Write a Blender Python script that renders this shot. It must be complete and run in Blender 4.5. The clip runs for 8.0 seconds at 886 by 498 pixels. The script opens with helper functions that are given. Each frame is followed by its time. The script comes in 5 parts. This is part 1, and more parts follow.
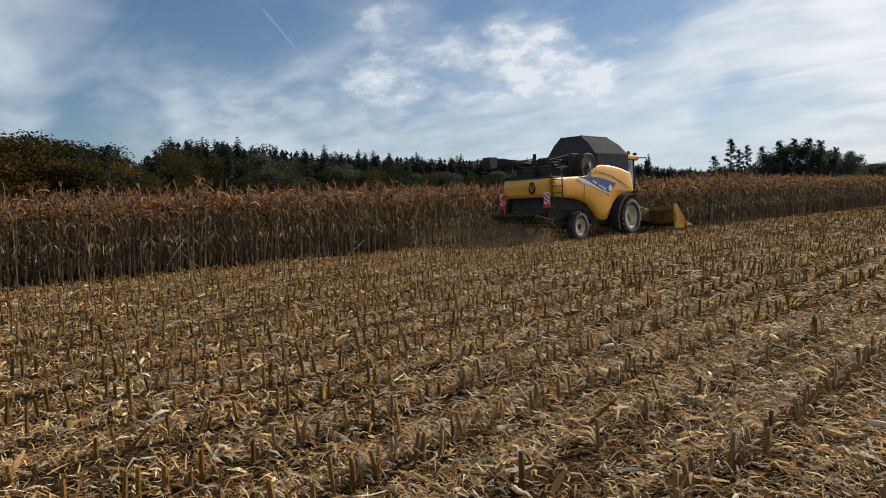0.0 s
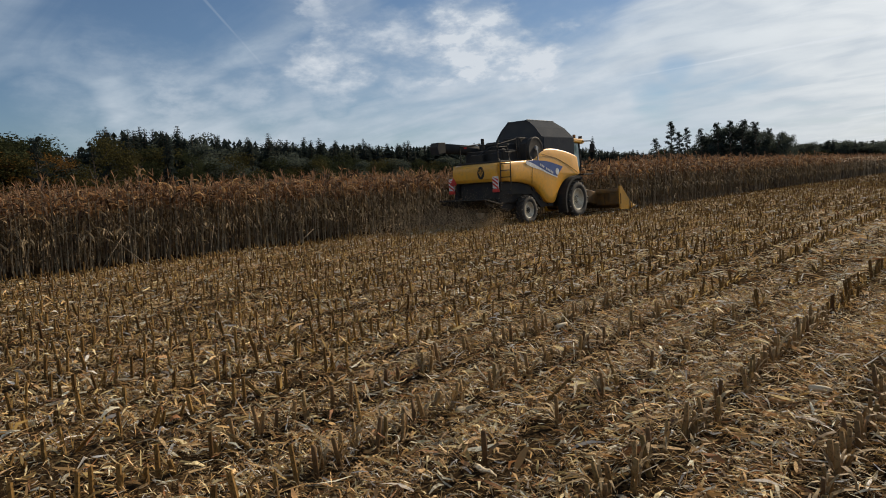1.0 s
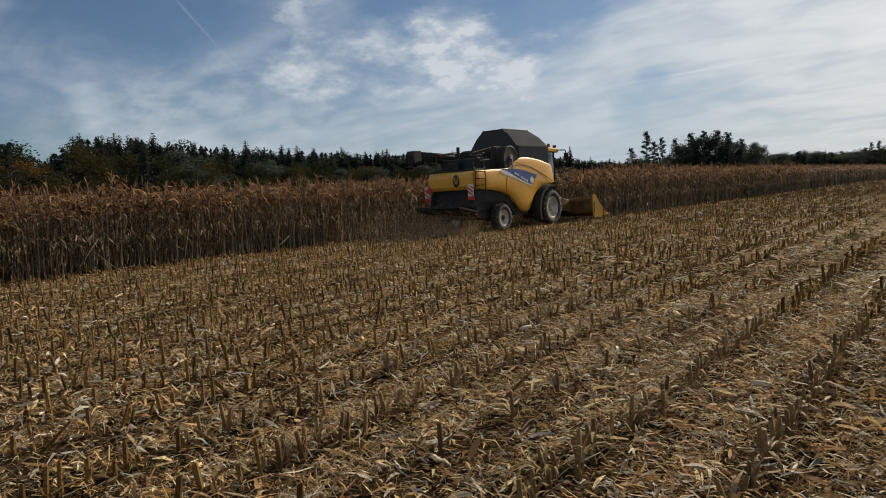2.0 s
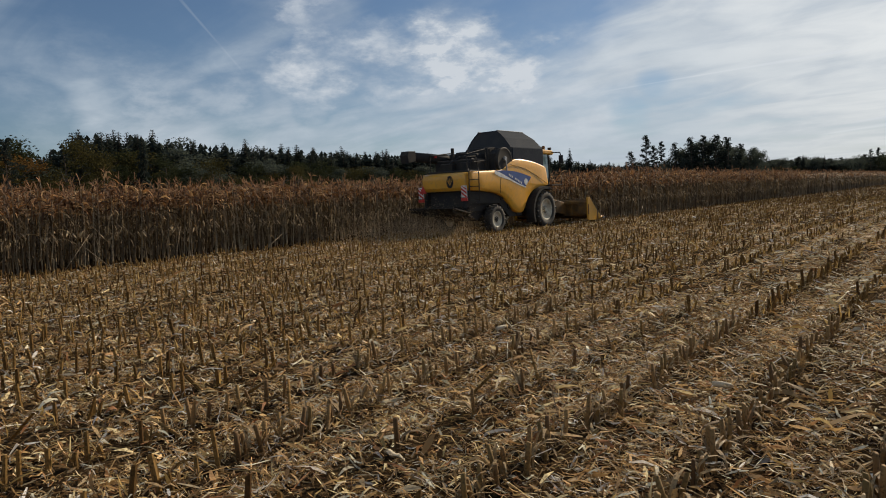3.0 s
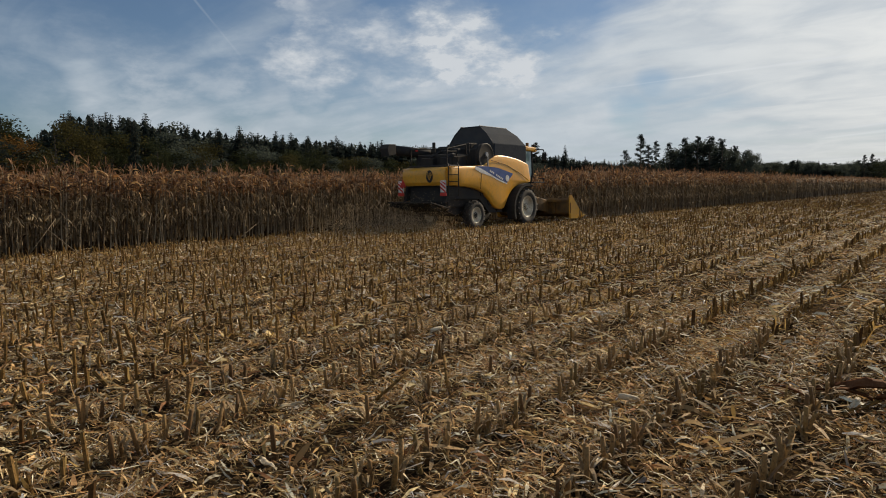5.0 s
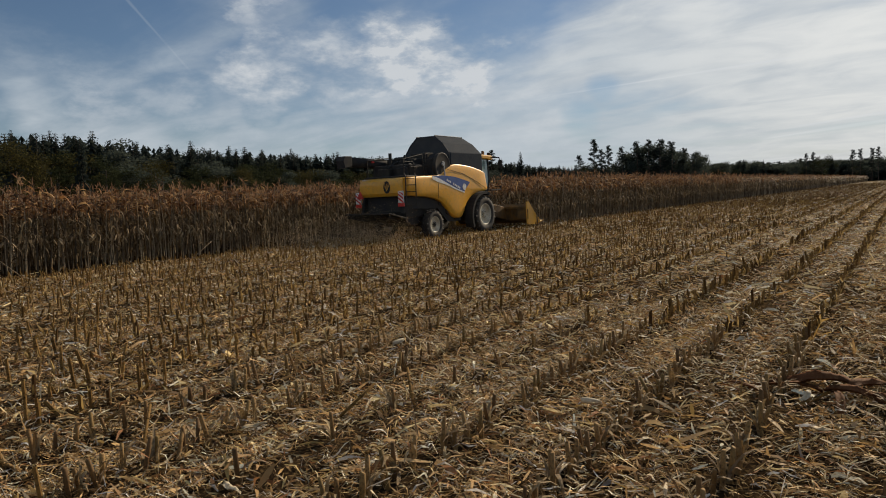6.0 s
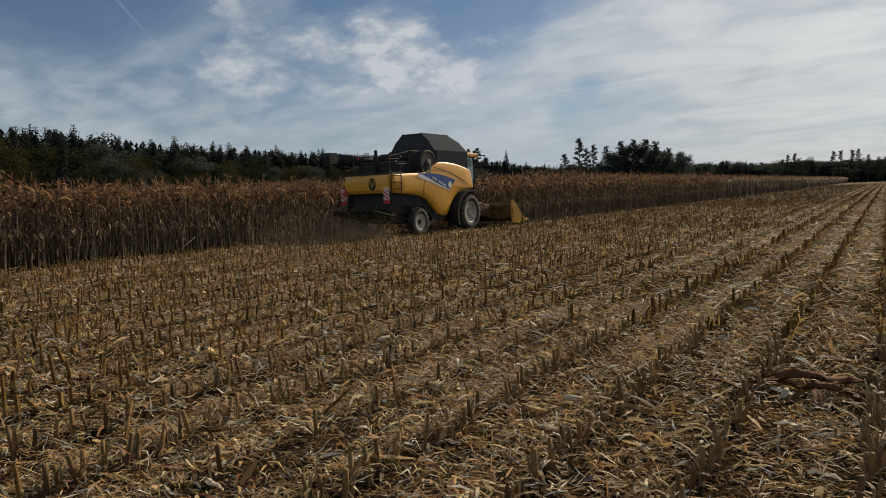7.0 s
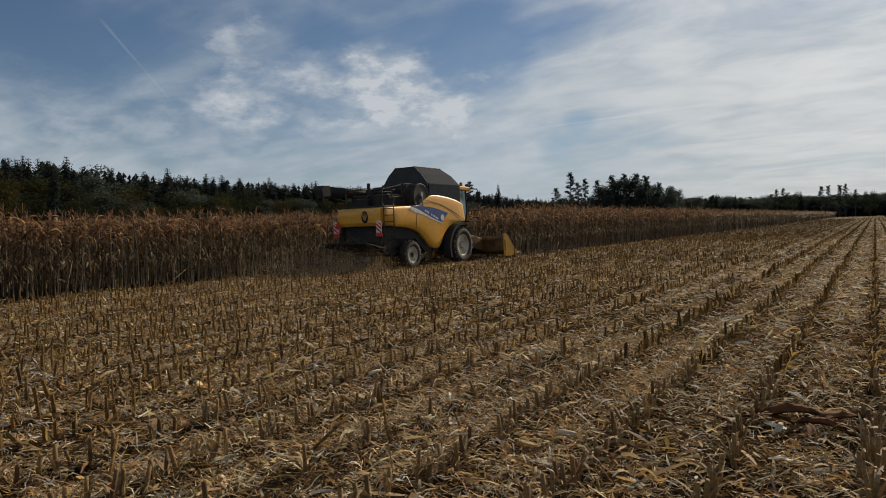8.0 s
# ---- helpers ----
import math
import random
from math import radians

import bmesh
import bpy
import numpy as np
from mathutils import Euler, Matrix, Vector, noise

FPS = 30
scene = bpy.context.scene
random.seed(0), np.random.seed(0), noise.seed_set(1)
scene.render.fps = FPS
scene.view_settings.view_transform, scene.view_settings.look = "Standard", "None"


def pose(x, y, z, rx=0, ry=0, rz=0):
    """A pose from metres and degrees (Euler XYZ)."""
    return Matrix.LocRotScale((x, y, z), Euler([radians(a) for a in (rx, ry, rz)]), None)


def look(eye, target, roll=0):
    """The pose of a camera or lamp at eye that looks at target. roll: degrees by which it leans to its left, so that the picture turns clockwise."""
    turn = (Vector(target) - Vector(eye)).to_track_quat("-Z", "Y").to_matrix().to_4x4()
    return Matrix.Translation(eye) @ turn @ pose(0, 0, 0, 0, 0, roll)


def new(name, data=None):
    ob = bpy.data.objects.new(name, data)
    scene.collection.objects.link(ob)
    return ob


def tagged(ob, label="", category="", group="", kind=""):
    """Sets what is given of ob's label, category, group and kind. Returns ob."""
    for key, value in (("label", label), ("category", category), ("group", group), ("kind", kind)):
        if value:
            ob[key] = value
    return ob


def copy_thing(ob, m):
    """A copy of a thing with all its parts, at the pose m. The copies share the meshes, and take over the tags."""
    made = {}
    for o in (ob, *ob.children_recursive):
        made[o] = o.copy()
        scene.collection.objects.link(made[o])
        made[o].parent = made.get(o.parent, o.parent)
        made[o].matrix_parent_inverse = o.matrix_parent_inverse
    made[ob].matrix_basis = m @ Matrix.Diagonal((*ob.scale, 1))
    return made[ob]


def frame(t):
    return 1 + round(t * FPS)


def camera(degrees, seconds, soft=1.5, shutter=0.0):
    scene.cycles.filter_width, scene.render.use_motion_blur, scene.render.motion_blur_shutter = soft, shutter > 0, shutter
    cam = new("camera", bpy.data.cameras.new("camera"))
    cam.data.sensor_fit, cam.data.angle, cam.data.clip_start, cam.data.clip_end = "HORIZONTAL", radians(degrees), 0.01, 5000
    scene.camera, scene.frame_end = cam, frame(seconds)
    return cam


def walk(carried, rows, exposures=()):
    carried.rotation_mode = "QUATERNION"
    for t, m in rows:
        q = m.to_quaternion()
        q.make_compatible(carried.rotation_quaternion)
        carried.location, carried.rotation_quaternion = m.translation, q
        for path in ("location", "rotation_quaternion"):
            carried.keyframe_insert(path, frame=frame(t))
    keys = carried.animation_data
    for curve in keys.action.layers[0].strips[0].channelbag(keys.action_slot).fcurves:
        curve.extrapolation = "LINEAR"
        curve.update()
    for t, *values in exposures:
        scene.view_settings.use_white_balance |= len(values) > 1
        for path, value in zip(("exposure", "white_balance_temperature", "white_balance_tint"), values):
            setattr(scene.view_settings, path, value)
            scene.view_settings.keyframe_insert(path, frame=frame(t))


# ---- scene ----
cam = camera(68.0, 8.0, soft=1.0)
PATH = [
    (0, (-0.213, -0.329, 1.607), (-1.643, 1.063, 1.471), -2.3),
    (0.5, (-0.255, -0.318, 1.627), (-1.65, 1.113, 1.542), -2.2),
    (1, (-0.253, -0.353, 1.585), (-1.571, 1.14, 1.401), -3.5),
    (1.5, (-0.121, -0.378, 1.585), (-1.415, 1.142, 1.465), -1.7),
    (2, (-0.027, -0.432, 1.558), (-1.297, 1.106, 1.395), -3.3),
    (2.2, (0.032, -0.432, 1.569), (-1.241, 1.104, 1.426), -3.4),
    (3.3, (0.271, -0.208, 1.524), (-1.007, 1.321, 1.355), -1.9),
    (3.5, (0.341, -0.114, 1.569), (-1.002, 1.364, 1.452), -1.8),
    (4, (0.482, 0.026, 1.588), (-0.782, 1.565, 1.403), -2.0),
    (4.2, (0.563, 0.085, 1.573), (-0.719, 1.614, 1.422), -0.2),
    (5.5, (0.621, 0.16, 1.597), (-0.591, 1.74, 1.409), -2.0),
    (6, (0.626, 0.15, 1.605), (-0.53, 1.774, 1.447), -2.6),
    (6.5, (0.628, 0.142, 1.6), (-0.529, 1.763, 1.418), -2.3),
    (7, (0.636, 0.141, 1.605), (-0.483, 1.79, 1.438), -2.1),
    (7.5, (0.635, 0.147, 1.597), (-0.465, 1.815, 1.507), -0.4),
    (8, (0.635, 0.143, 1.604), (-0.465, 1.812, 1.536), -1.9),
]
walk(cam, [(t, look(eye, target, roll)) for t, eye, target, roll in PATH], exposures=[(0, 0.37, 6350, 10), (0.5, 0.26, 6230, 10), (1.0, 0.16, 6280, 10), (2.0, 0.05, 6350, 10), (3.5, 0.05, 6300, 10), (5.5, 0.05, 6520, 10), (6.5, -0.10, 6450, 10), (8.0, -0.15, 6400, 10)])

# ---- world, sun, exposure ----
SUN_YAW, SUN_EL = -8.0, 31.0          # degrees from +y (negative: towards +x), above the horizon
sun_way = Vector((-math.sin(radians(SUN_YAW)) * math.cos(radians(SUN_EL)), math.cos(radians(SUN_YAW)) * math.cos(radians(SUN_EL)), math.sin(radians(SUN_EL))))
sun = new("sun", bpy.data.lights.new("sun", "SUN"))
sun.matrix_world = look(sun_way * 50, (0, 0, 0))
sun.data.energy, sun.data.angle, sun.data.color = 5.0, radians(1.2), (1.0, 0.83, 0.60)


def sky_world():
    w = bpy.data.worlds.new("sky")
    scene.world = w
    w.use_nodes = True
    nt = w.node_tree
    nt.nodes.clear()
    N, L = nt.nodes.new, nt.links.new

    def math_node(op, a, b=None, c=None, clamp=False):
        n = N("ShaderNodeMath")
        n.operation, n.use_clamp = op, clamp
        for i, v in enumerate((a, b, c)):
            if v is None:
                continue
            if isinstance(v, (int, float)):
                n.inputs[i].default_value = v
            else:
                L(v, n.inputs[i])
        return n.outputs[0]

    def ramp(value, lo, hi):
        n = N("ShaderNodeMapRange")
        n.interpolation_type = "SMOOTHSTEP"
        L(value, n.inputs["Value"])
        n.inputs["From Min"].default_value, n.inputs["From Max"].default_value = lo, hi
        return n.outputs["Result"]

    def dot(vec, way):
        n = N("ShaderNodeVectorMath")
        n.operation = "DOT_PRODUCT"
        L(vec, n.inputs[0])
        n.inputs[1].default_value = tuple(Vector(way).normalized())
        return n.outputs["Value"]

    def vec(yaw, el):
        return Vector((-math.sin(radians(yaw)) * math.cos(radians(el)), math.cos(radians(yaw)) * math.cos(radians(el)), math.sin(radians(el))))

    def blend(fac, a, b):
        n = N("ShaderNodeMix")
        n.data_type = "RGBA"
        if isinstance(fac, (int, float)):
            n.inputs[0].default_value = fac
        else:
            L(fac, n.inputs[0])
        for s, v in ((n.inputs[6], a), (n.inputs[7], b)):
            if isinstance(v, tuple):
                s.default_value = (*v, 1)
            else:
                L(v, s)
        return n.outputs[2]

    way = N("ShaderNodeTexCoord").outputs["Generated"]
    sky = N("ShaderNodeTexSky")
    sky.sky_type, sky.sun_disc = "NISHITA", False
    sky.sun_elevation, sky.sun_rotation = radians(SUN_EL), radians(-SUN_YAW)
    sky.air_density, sky.dust_density, sky.ozone_density = 1.0, 0.3, 3.5
    scale = N("ShaderNodeVectorMath")
    scale.operation = "SCALE"
    L(sky.outputs[0], scale.inputs[0])
    scale.inputs["Scale"].default_value = SKY_GAIN
    # cloud layer seen in perspective: direction over its own height
    xyz = N("ShaderNodeSeparateXYZ")
    L(way, xyz.inputs[0])
    up = math_node("ADD", math_node("MAXIMUM", xyz.outputs[2], 0.0), 0.16)
    flat = N("ShaderNodeCombineXYZ")
    L(math_node("DIVIDE", xyz.outputs[0], up), flat.inputs[0])
    L(math_node("DIVIDE", xyz.outputs[1], up), flat.inputs[1])

    def layer(scale_xy, turn, noise_scale, detail, warp, shift):
        m = N("ShaderNodeMapping")
        m.inputs["Rotation"].default_value = (0, 0, radians(turn))
        m.inputs["Scale"].default_value = (*scale_xy, 1)
        m.inputs["Location"].default_value = (*shift, 0)
        L(flat.outputs[0], m.inputs[0])
        n = N("ShaderNodeTexNoise")
        L(m.outputs[0], n.inputs["Vector"])
        n.inputs["Scale"].default_value, n.inputs["Detail"].default_value = noise_scale, detail
        n.inputs["Roughness"].default_value, n.inputs["Distortion"].default_value = 0.55, warp
        return n.outputs["Fac"]

    broad = layer((0.5, 1.0), 28, 0.9, 3, 0.4, (3.1, 0.4))
    wisps = layer((0.5, 1.2), 24, 1.9, 6, 0.8, (1.0, 2.0))
    puffs = layer((1.0, 1.25), 15, 3.0, 8, 0.5, (5.0, 1.0))
    lumps = N("ShaderNodeTexNoise")
    L(way, lumps.inputs["Vector"])
    lumps.inputs["Scale"].default_value, lumps.inputs["Detail"].default_value, lumps.inputs["Distortion"].default_value = 9.0, 5, 0.2
    lumps = lumps.outputs["Fac"]
    low = ramp(xyz.outputs[2], 0.36, 0.02)
    thick = math_node("ADD", math_node("MULTIPLY", broad, 0.85), math_node("MULTIPLY", wisps, 0.46))
    thick = math_node("ADD", thick, math_node("ADD", math_node("MULTIPLY", puffs, 0.18), math_node("MULTIPLY", lumps, 0.14)))
    near_sun = ramp(dot(way, sun_way), 0.71, 1.0)
    thick = math_node("ADD", thick, math_node("MULTIPLY", low, 0.20))
    thick = math_node("ADD", thick, math_node("MULTIPLY", near_sun, 0.14))
    # clearer patches between the banks
    for yaw, el, size, amount in CLEARS:
        edge = 1 - math.cos(radians(size))
        thick = math_node("SUBTRACT", thick, math_node("MULTIPLY", ramp(dot(way, vec(yaw, el)), 1 - edge * 2.6, 1.0), amount))
    veil = math_node("MULTIPLY", ramp(thick, 0.64, 1.06), 0.96)
    # a bank of brighter heaped cloud with ragged edges
    ragged = N("ShaderNodeTexNoise")
    wide = N("ShaderNodeMapping")
    wide.inputs["Scale"].default_value = (1, 1, 2.1)
    L(way, wide.inputs[0])
    L(wide.outputs[0], ragged.inputs["Vector"])
    ragged.inputs["Scale"].default_value, ragged.inputs["Detail"].default_value, ragged.inputs["Roughness"].default_value = 16.0, 7, 0.6
    ragged = math_node("SUBTRACT", ragged.outputs["Fac"], 0.5)
    drift = N("ShaderNodeTexNoise")
    L(wide.outputs[0], drift.inputs["Vector"])
    drift.inputs["Scale"].default_value, drift.inputs["Detail"].default_value, drift.inputs["Roughness"].default_value = 7.0, 6, 0.62
    off, bent = N("ShaderNodeVectorMath"), N("ShaderNodeVectorMath")
    off.operation, bent.operation = "SUBTRACT", "MULTIPLY_ADD"
    L(drift.outputs["Color"], off.inputs[0])
    off.inputs[1].default_value = (0.5, 0.5, 0.5)
    L(off.outputs[0], bent.inputs[0])
    bent.inputs[1].default_value = (0.2, 0.2, 0.12)
    L(way, bent.inputs[2])
    unit = N("ShaderNodeVectorMath")
    unit.operation = "NORMALIZE"
    L(bent.outputs[0], unit.inputs[0])
    bent = unit.outputs[0]
    heap = 0.0
    for yaw, el, size, strength in HEAPS:
        edge = 1 - math.cos(radians(size))
        heap = math_node("ADD", heap, math_node("MULTIPLY", ramp(dot(bent, vec(yaw, el)), 1 - edge * 2.6, 1.0), strength))
    heap = math_node("MULTIPLY", math_node("MULTIPLY", heap, math_node("ADD", math_node("MULTIPLY", ramp(ragged, -0.17, 0.2), 0.62), 0.40)), 0.6, clamp=True)
    veil = math_node("MAXIMUM", veil, heap)
    # contrails: thin arcs of great circles with two ends
    def trail(a, b, width, strength):
        p, q = vec(*a), vec(*b)
        normal, middle = p.cross(q), (p + q)
        off = math_node("ABSOLUTE", dot(way, normal))
        line = ramp(math_node("ADD", off, math_node("MULTIPLY", math_node("SUBTRACT", puffs, 0.5), width * 1.5)), width, width * 0.2)
        ends = ramp(dot(way, middle), math.cos(p.angle(q) / 2), math.cos(p.angle(q) / 2 * 0.6))
        return math_node("MULTIPLY", math_node("MULTIPLY", line, ends), strength)
    trails = 0.0
    for t in TRAILS:
        trails = math_node("MAXIMUM", trails, trail(*t))
    veil = math_node("MAXIMUM", veil, trails)
    shade = ramp(math_node("ADD", math_node("MULTIPLY", broad, 0.6), math_node("MULTIPLY", puffs, 0.4)), 0.3, 0.7)
    cloud = blend(shade, (0.185, 0.255, 0.345), (0.475, 0.54, 0.595))
    cloud = blend(math_node("MULTIPLY", low, 0.65), cloud, (0.50, 0.56, 0.605))
    glow = math_node("MULTIPLY", low, ramp(dot(way, vec(-6, 3)), 0.90, 1.0))
    cloud = blend(math_node("MULTIPLY", glow, 0.4), cloud, (0.71, 0.655, 0.57))
    cloud = blend(math_node("MULTIPLY", heap, 0.8), cloud, (0.66, 0.685, 0.71))
    bands = ramp(math_node("ADD", math_node("MULTIPLY", wisps, 0.6), math_node("MULTIPLY", puffs, 0.4)), 0.34, 0.64)
    cloud = blend(near_sun, cloud, blend(bands, (0.58, 0.62, 0.65), (0.86, 0.86, 0.83)))
    cloud = blend(trails, cloud, (0.72, 0.74, 0.76))
    out = blend(veil, scale.outputs[0], cloud)
    bg, end = N("ShaderNodeBackground"), N("ShaderNodeOutputWorld")
    L(out, bg.inputs["Color"])
    bg.inputs["Strength"].default_value = 0.97
    L(bg.outputs[0], end.inputs[0])


SKY_GAIN = 0.060
HEAPS = [(38.2, 13.0, 2.4, 1.0), (36.4, 11.6, 2.4, 0.8), (40.5, 11.2, 2.6, 0.7), (34.2, 9.9, 2.4, 0.7), (32.2, 9.4, 1.6, 0.8), (42.0, 9.4, 3.6, 0.6), (49.8, 14.8, 2.0, 0.9), (51.0, 17.4, 2.2, 0.7), (45.6, 13.0, 1.8, 0.8), (53.2, 9.2, 3.4, 0.75), (50.6, 11.0, 2.4, 0.7), (48.0, 9.8, 3.6, 0.5), (66.5, 8.2, 4.2, 0.7), (61.5, 7.2, 3.6, 0.5), (57.5, 6.4, 3.6, 0.5), (26.0, 8.6, 3.6, 0.5), (28.8, 7.4, 3.0, 0.5), (40, 7.0, 7.0, 0.4), (30, 6.8, 7.0, 0.4)]
CLEARS = [(31.5, 14.8, 4.5, 0.15), (26.5, 17.5, 4.5, 0.12), (43.0, 15.5, 2.2, 0.12), (62.0, 12.6, 5.5, 0.15), (70.0, 14.0, 6.0, 0.12), (50.0, 7.8, 1.3, 0.14), (56.5, 8.2, 2.0, 0.12), (23.4, 6.0, 1.3, 0.12), (21.4, 8.7, 1.1, 0.14), (72.0, 5.2, 3.6, 0.42)]
TRAILS = [((60.6, 16.9), (54.8, 10.0), 0.0030, 0.22), ((26, 8.0), (5, 9.3), 0.0018, 0.4), ((10, 3.3), (-1, 4.2), 0.0025, 0.4), ((8, 4.0), (-2, 4.9), 0.0022, 0.35)]
sky_world()


# ---- materials ----
def material(name, base, rough=0.6, metal=0.0, second=None, size=3.0, third=None, fine=40.0, bump=0.0, island=None, translucent=0.0, coat=0.0, spec=0.5, by_object=False):
    """Base colour broken up at two scales, relief, and a colour of its own for each island where a list of them is given."""
    m = bpy.data.materials.new(name)
    m.use_nodes = True
    nt = m.node_tree
    N, L = nt.nodes.new, nt.links.new
    b = nt.nodes["Principled BSDF"]
    b.inputs["Roughness"].default_value, b.inputs["Metallic"].default_value = rough, metal
    b.inputs["Coat Weight"].default_value, b.inputs["Specular IOR Level"].default_value = coat, spec
    co = N("ShaderNodeTexCoord").outputs["Object"]

    def tex(scale, detail):
        n = N("ShaderNodeTexNoise")
        L(co, n.inputs["Vector"])
        n.inputs["Scale"].default_value, n.inputs["Detail"].default_value = scale, detail
        return n.outputs["Fac"]

    def blend(fac, a, c, mode="MIX"):
        n = N("ShaderNodeMix")
        n.data_type, n.blend_type = "RGBA", mode
        L(fac, n.inputs[0])
        for s, v in ((n.inputs[6], a), (n.inputs[7], c)):
            if isinstance(v, tuple):
                s.default_value = (*v, 1)
            else:
                L(v, s)
        return n.outputs[2]

    def ramp(value, lo, hi):
        n = N("ShaderNodeMapRange")
        L(value, n.inputs["Value"])
        n.inputs["From Min"].default_value, n.inputs["From Max"].default_value = lo, hi
        return n.outputs["Result"]

    colour = base
    if island:
        r = N("ShaderNodeValToRGB")
        r.color_ramp.interpolation = "LINEAR"
        while len(r.color_ramp.elements) < len(island):
            r.color_ramp.elements.new(0.5)
        for i, (e, c) in enumerate(zip(r.color_ramp.elements, island)):
            e.position, e.color = i / (len(island) - 1), (*c, 1)
        if by_object:
            L(N("ShaderNodeObjectInfo").outputs["Random"], r.inputs[0])
        else:
            L(N("ShaderNodeNewGeometry").outputs["Random Per Island"], r.inputs[0])
        colour = r.outputs[0]
    coarse, grain = tex(size, 4), tex(fine, 3)
    if second:
        colour = blend(ramp(coarse, 0.42, 0.62), colour, second)
    if third:
        colour = blend(ramp(grain, 0.5, 0.72), colour, third)
    if isinstance(colour, tuple):
        colour = blend(ramp(grain, 0.3, 0.9), colour, tuple(v * 0.82 for v in base))
    L(colour, b.inputs["Base Color"])
    rr = N("ShaderNodeMapRange")
    L(coarse, rr.inputs["Value"])
    rr.inputs["To Min"].default_value, rr.inputs["To Max"].default_value = max(0.05, rough - 0.12), min(1, rough + 0.12)
    L(rr.outputs["Result"], b.inputs["Roughness"])
    if bump:
        n = N("ShaderNodeBump")
        n.inputs["Strength"].default_value, n.inputs["Distance"].default_value = min(1.0, bump * 20), bump
        L(grain, n.inputs["Height"])
        L(n.outputs[0], b.inputs["Normal"])
    if translucent:
        t, mix = N("ShaderNodeBsdfTranslucent"), N("ShaderNodeMixShader")
        L(colour, t.inputs["Color"])
        mix.inputs[0].default_value = translucent
        L(b.outputs[0], mix.inputs[1])
        L(t.outputs[0], mix.inputs[2])
        L(mix.outputs[0], nt.nodes["Material Output"].inputs["Surface"])
    return m


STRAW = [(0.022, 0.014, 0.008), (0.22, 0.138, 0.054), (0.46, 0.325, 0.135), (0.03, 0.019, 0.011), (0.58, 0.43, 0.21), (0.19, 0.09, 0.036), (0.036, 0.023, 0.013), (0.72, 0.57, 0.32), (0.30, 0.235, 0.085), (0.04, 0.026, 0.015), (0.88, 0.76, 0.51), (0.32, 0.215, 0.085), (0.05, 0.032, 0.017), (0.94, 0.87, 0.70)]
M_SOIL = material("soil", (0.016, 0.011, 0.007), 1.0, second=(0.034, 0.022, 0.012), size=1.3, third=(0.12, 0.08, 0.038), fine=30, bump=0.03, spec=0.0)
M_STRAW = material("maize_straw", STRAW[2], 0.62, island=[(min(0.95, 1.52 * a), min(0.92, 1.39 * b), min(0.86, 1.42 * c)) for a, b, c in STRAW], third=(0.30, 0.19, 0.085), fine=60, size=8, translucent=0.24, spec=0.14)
M_STUB = material("maize_stub", (0.2, 0.14, 0.07), 0.75, island=[(0.09, 0.045, 0.016), (0.21, 0.12, 0.038), (0.30, 0.178, 0.058), (0.13, 0.074, 0.024), (0.38, 0.235, 0.08)], third=(0.05, 0.03, 0.012), fine=55, translucent=0.32, spec=0.15)
M_FAR_SHEATH = material("stub_sheath", (0.4, 0.25, 0.08), 0.75, island=[(0.07, 0.04, 0.014), (0.36, 0.225, 0.07), (0.50, 0.34, 0.125), (0.16, 0.095, 0.03), (0.62, 0.45, 0.20)], fine=50, translucent=0.4, spec=0.2)
M_PITH = material("cut_pith", (0.55, 0.46, 0.30), 0.9, third=(0.3, 0.22, 0.12), fine=90)
M_CORN_LEAF = material("dry_maize_leaf", (0.34, 0.21, 0.11), 0.7, island=[(0.026, 0.018, 0.010), (0.10, 0.066, 0.032), (0.20, 0.135, 0.068), (0.045, 0.030, 0.016), (0.40, 0.30, 0.17), (0.032, 0.022, 0.012), (0.15, 0.095, 0.04), (0.055, 0.036, 0.019)], fine=30, size=2, translucent=0.36, spec=0.3)
M_CORN_STALK = material("dry_maize_stalk", (0.26, 0.19, 0.10), 0.7, island=[(0.06, 0.043, 0.026), (0.40, 0.315, 0.20), (0.12, 0.085, 0.05), (0.045, 0.033, 0.02)], third=(0.10, 0.07, 0.04), fine=30, spec=0.3)
M_CORN_TOP = material("rusty_top_leaf", (0.4, 0.2, 0.08), 0.7, island=[(0.035, 0.018, 0.010), (0.22, 0.105, 0.042), (0.06, 0.028, 0.014), (0.54, 0.34, 0.16), (0.045, 0.023, 0.012), (0.33, 0.165, 0.062), (0.04, 0.021, 0.011), (0.13, 0.06, 0.026)], fine=30, size=2, translucent=0.36, spec=0.3)
M_TASSEL = material("maize_tassel", (0.36, 0.20, 0.11), 0.85, island=[(0.16, 0.08, 0.042), (0.34, 0.20, 0.11), (0.24, 0.125, 0.065)], translucent=0.28, spec=0.2)
M_HUSK = material("maize_husk", (0.58, 0.50, 0.36), 0.7, island=[(0.45, 0.35, 0.21), (0.66, 0.58, 0.44)], third=(0.34, 0.25, 0.13), fine=50, translucent=0.15, by_object=True)
M_YELLOW = material("yellow_paint", (0.76, 0.37, 0.03), 0.36, second=(0.69, 0.335, 0.034), size=1.4, third=(0.62, 0.32, 0.045), fine=9, coat=0.25)
M_YELLOW_WORN = material("worn_yellow_paint", (0.20, 0.095, 0.018), 0.7, second=(0.10, 0.055, 0.02), size=2.5, third=(0.11, 0.07, 0.035), fine=14)
# Dust haze in the air is put into this black by lifting it.
M_BLACK = material("hazed_black_plastic", (0.030, 0.029, 0.030), 0.7, second=(0.044, 0.039, 0.033), size=3, fine=30, spec=0.15)
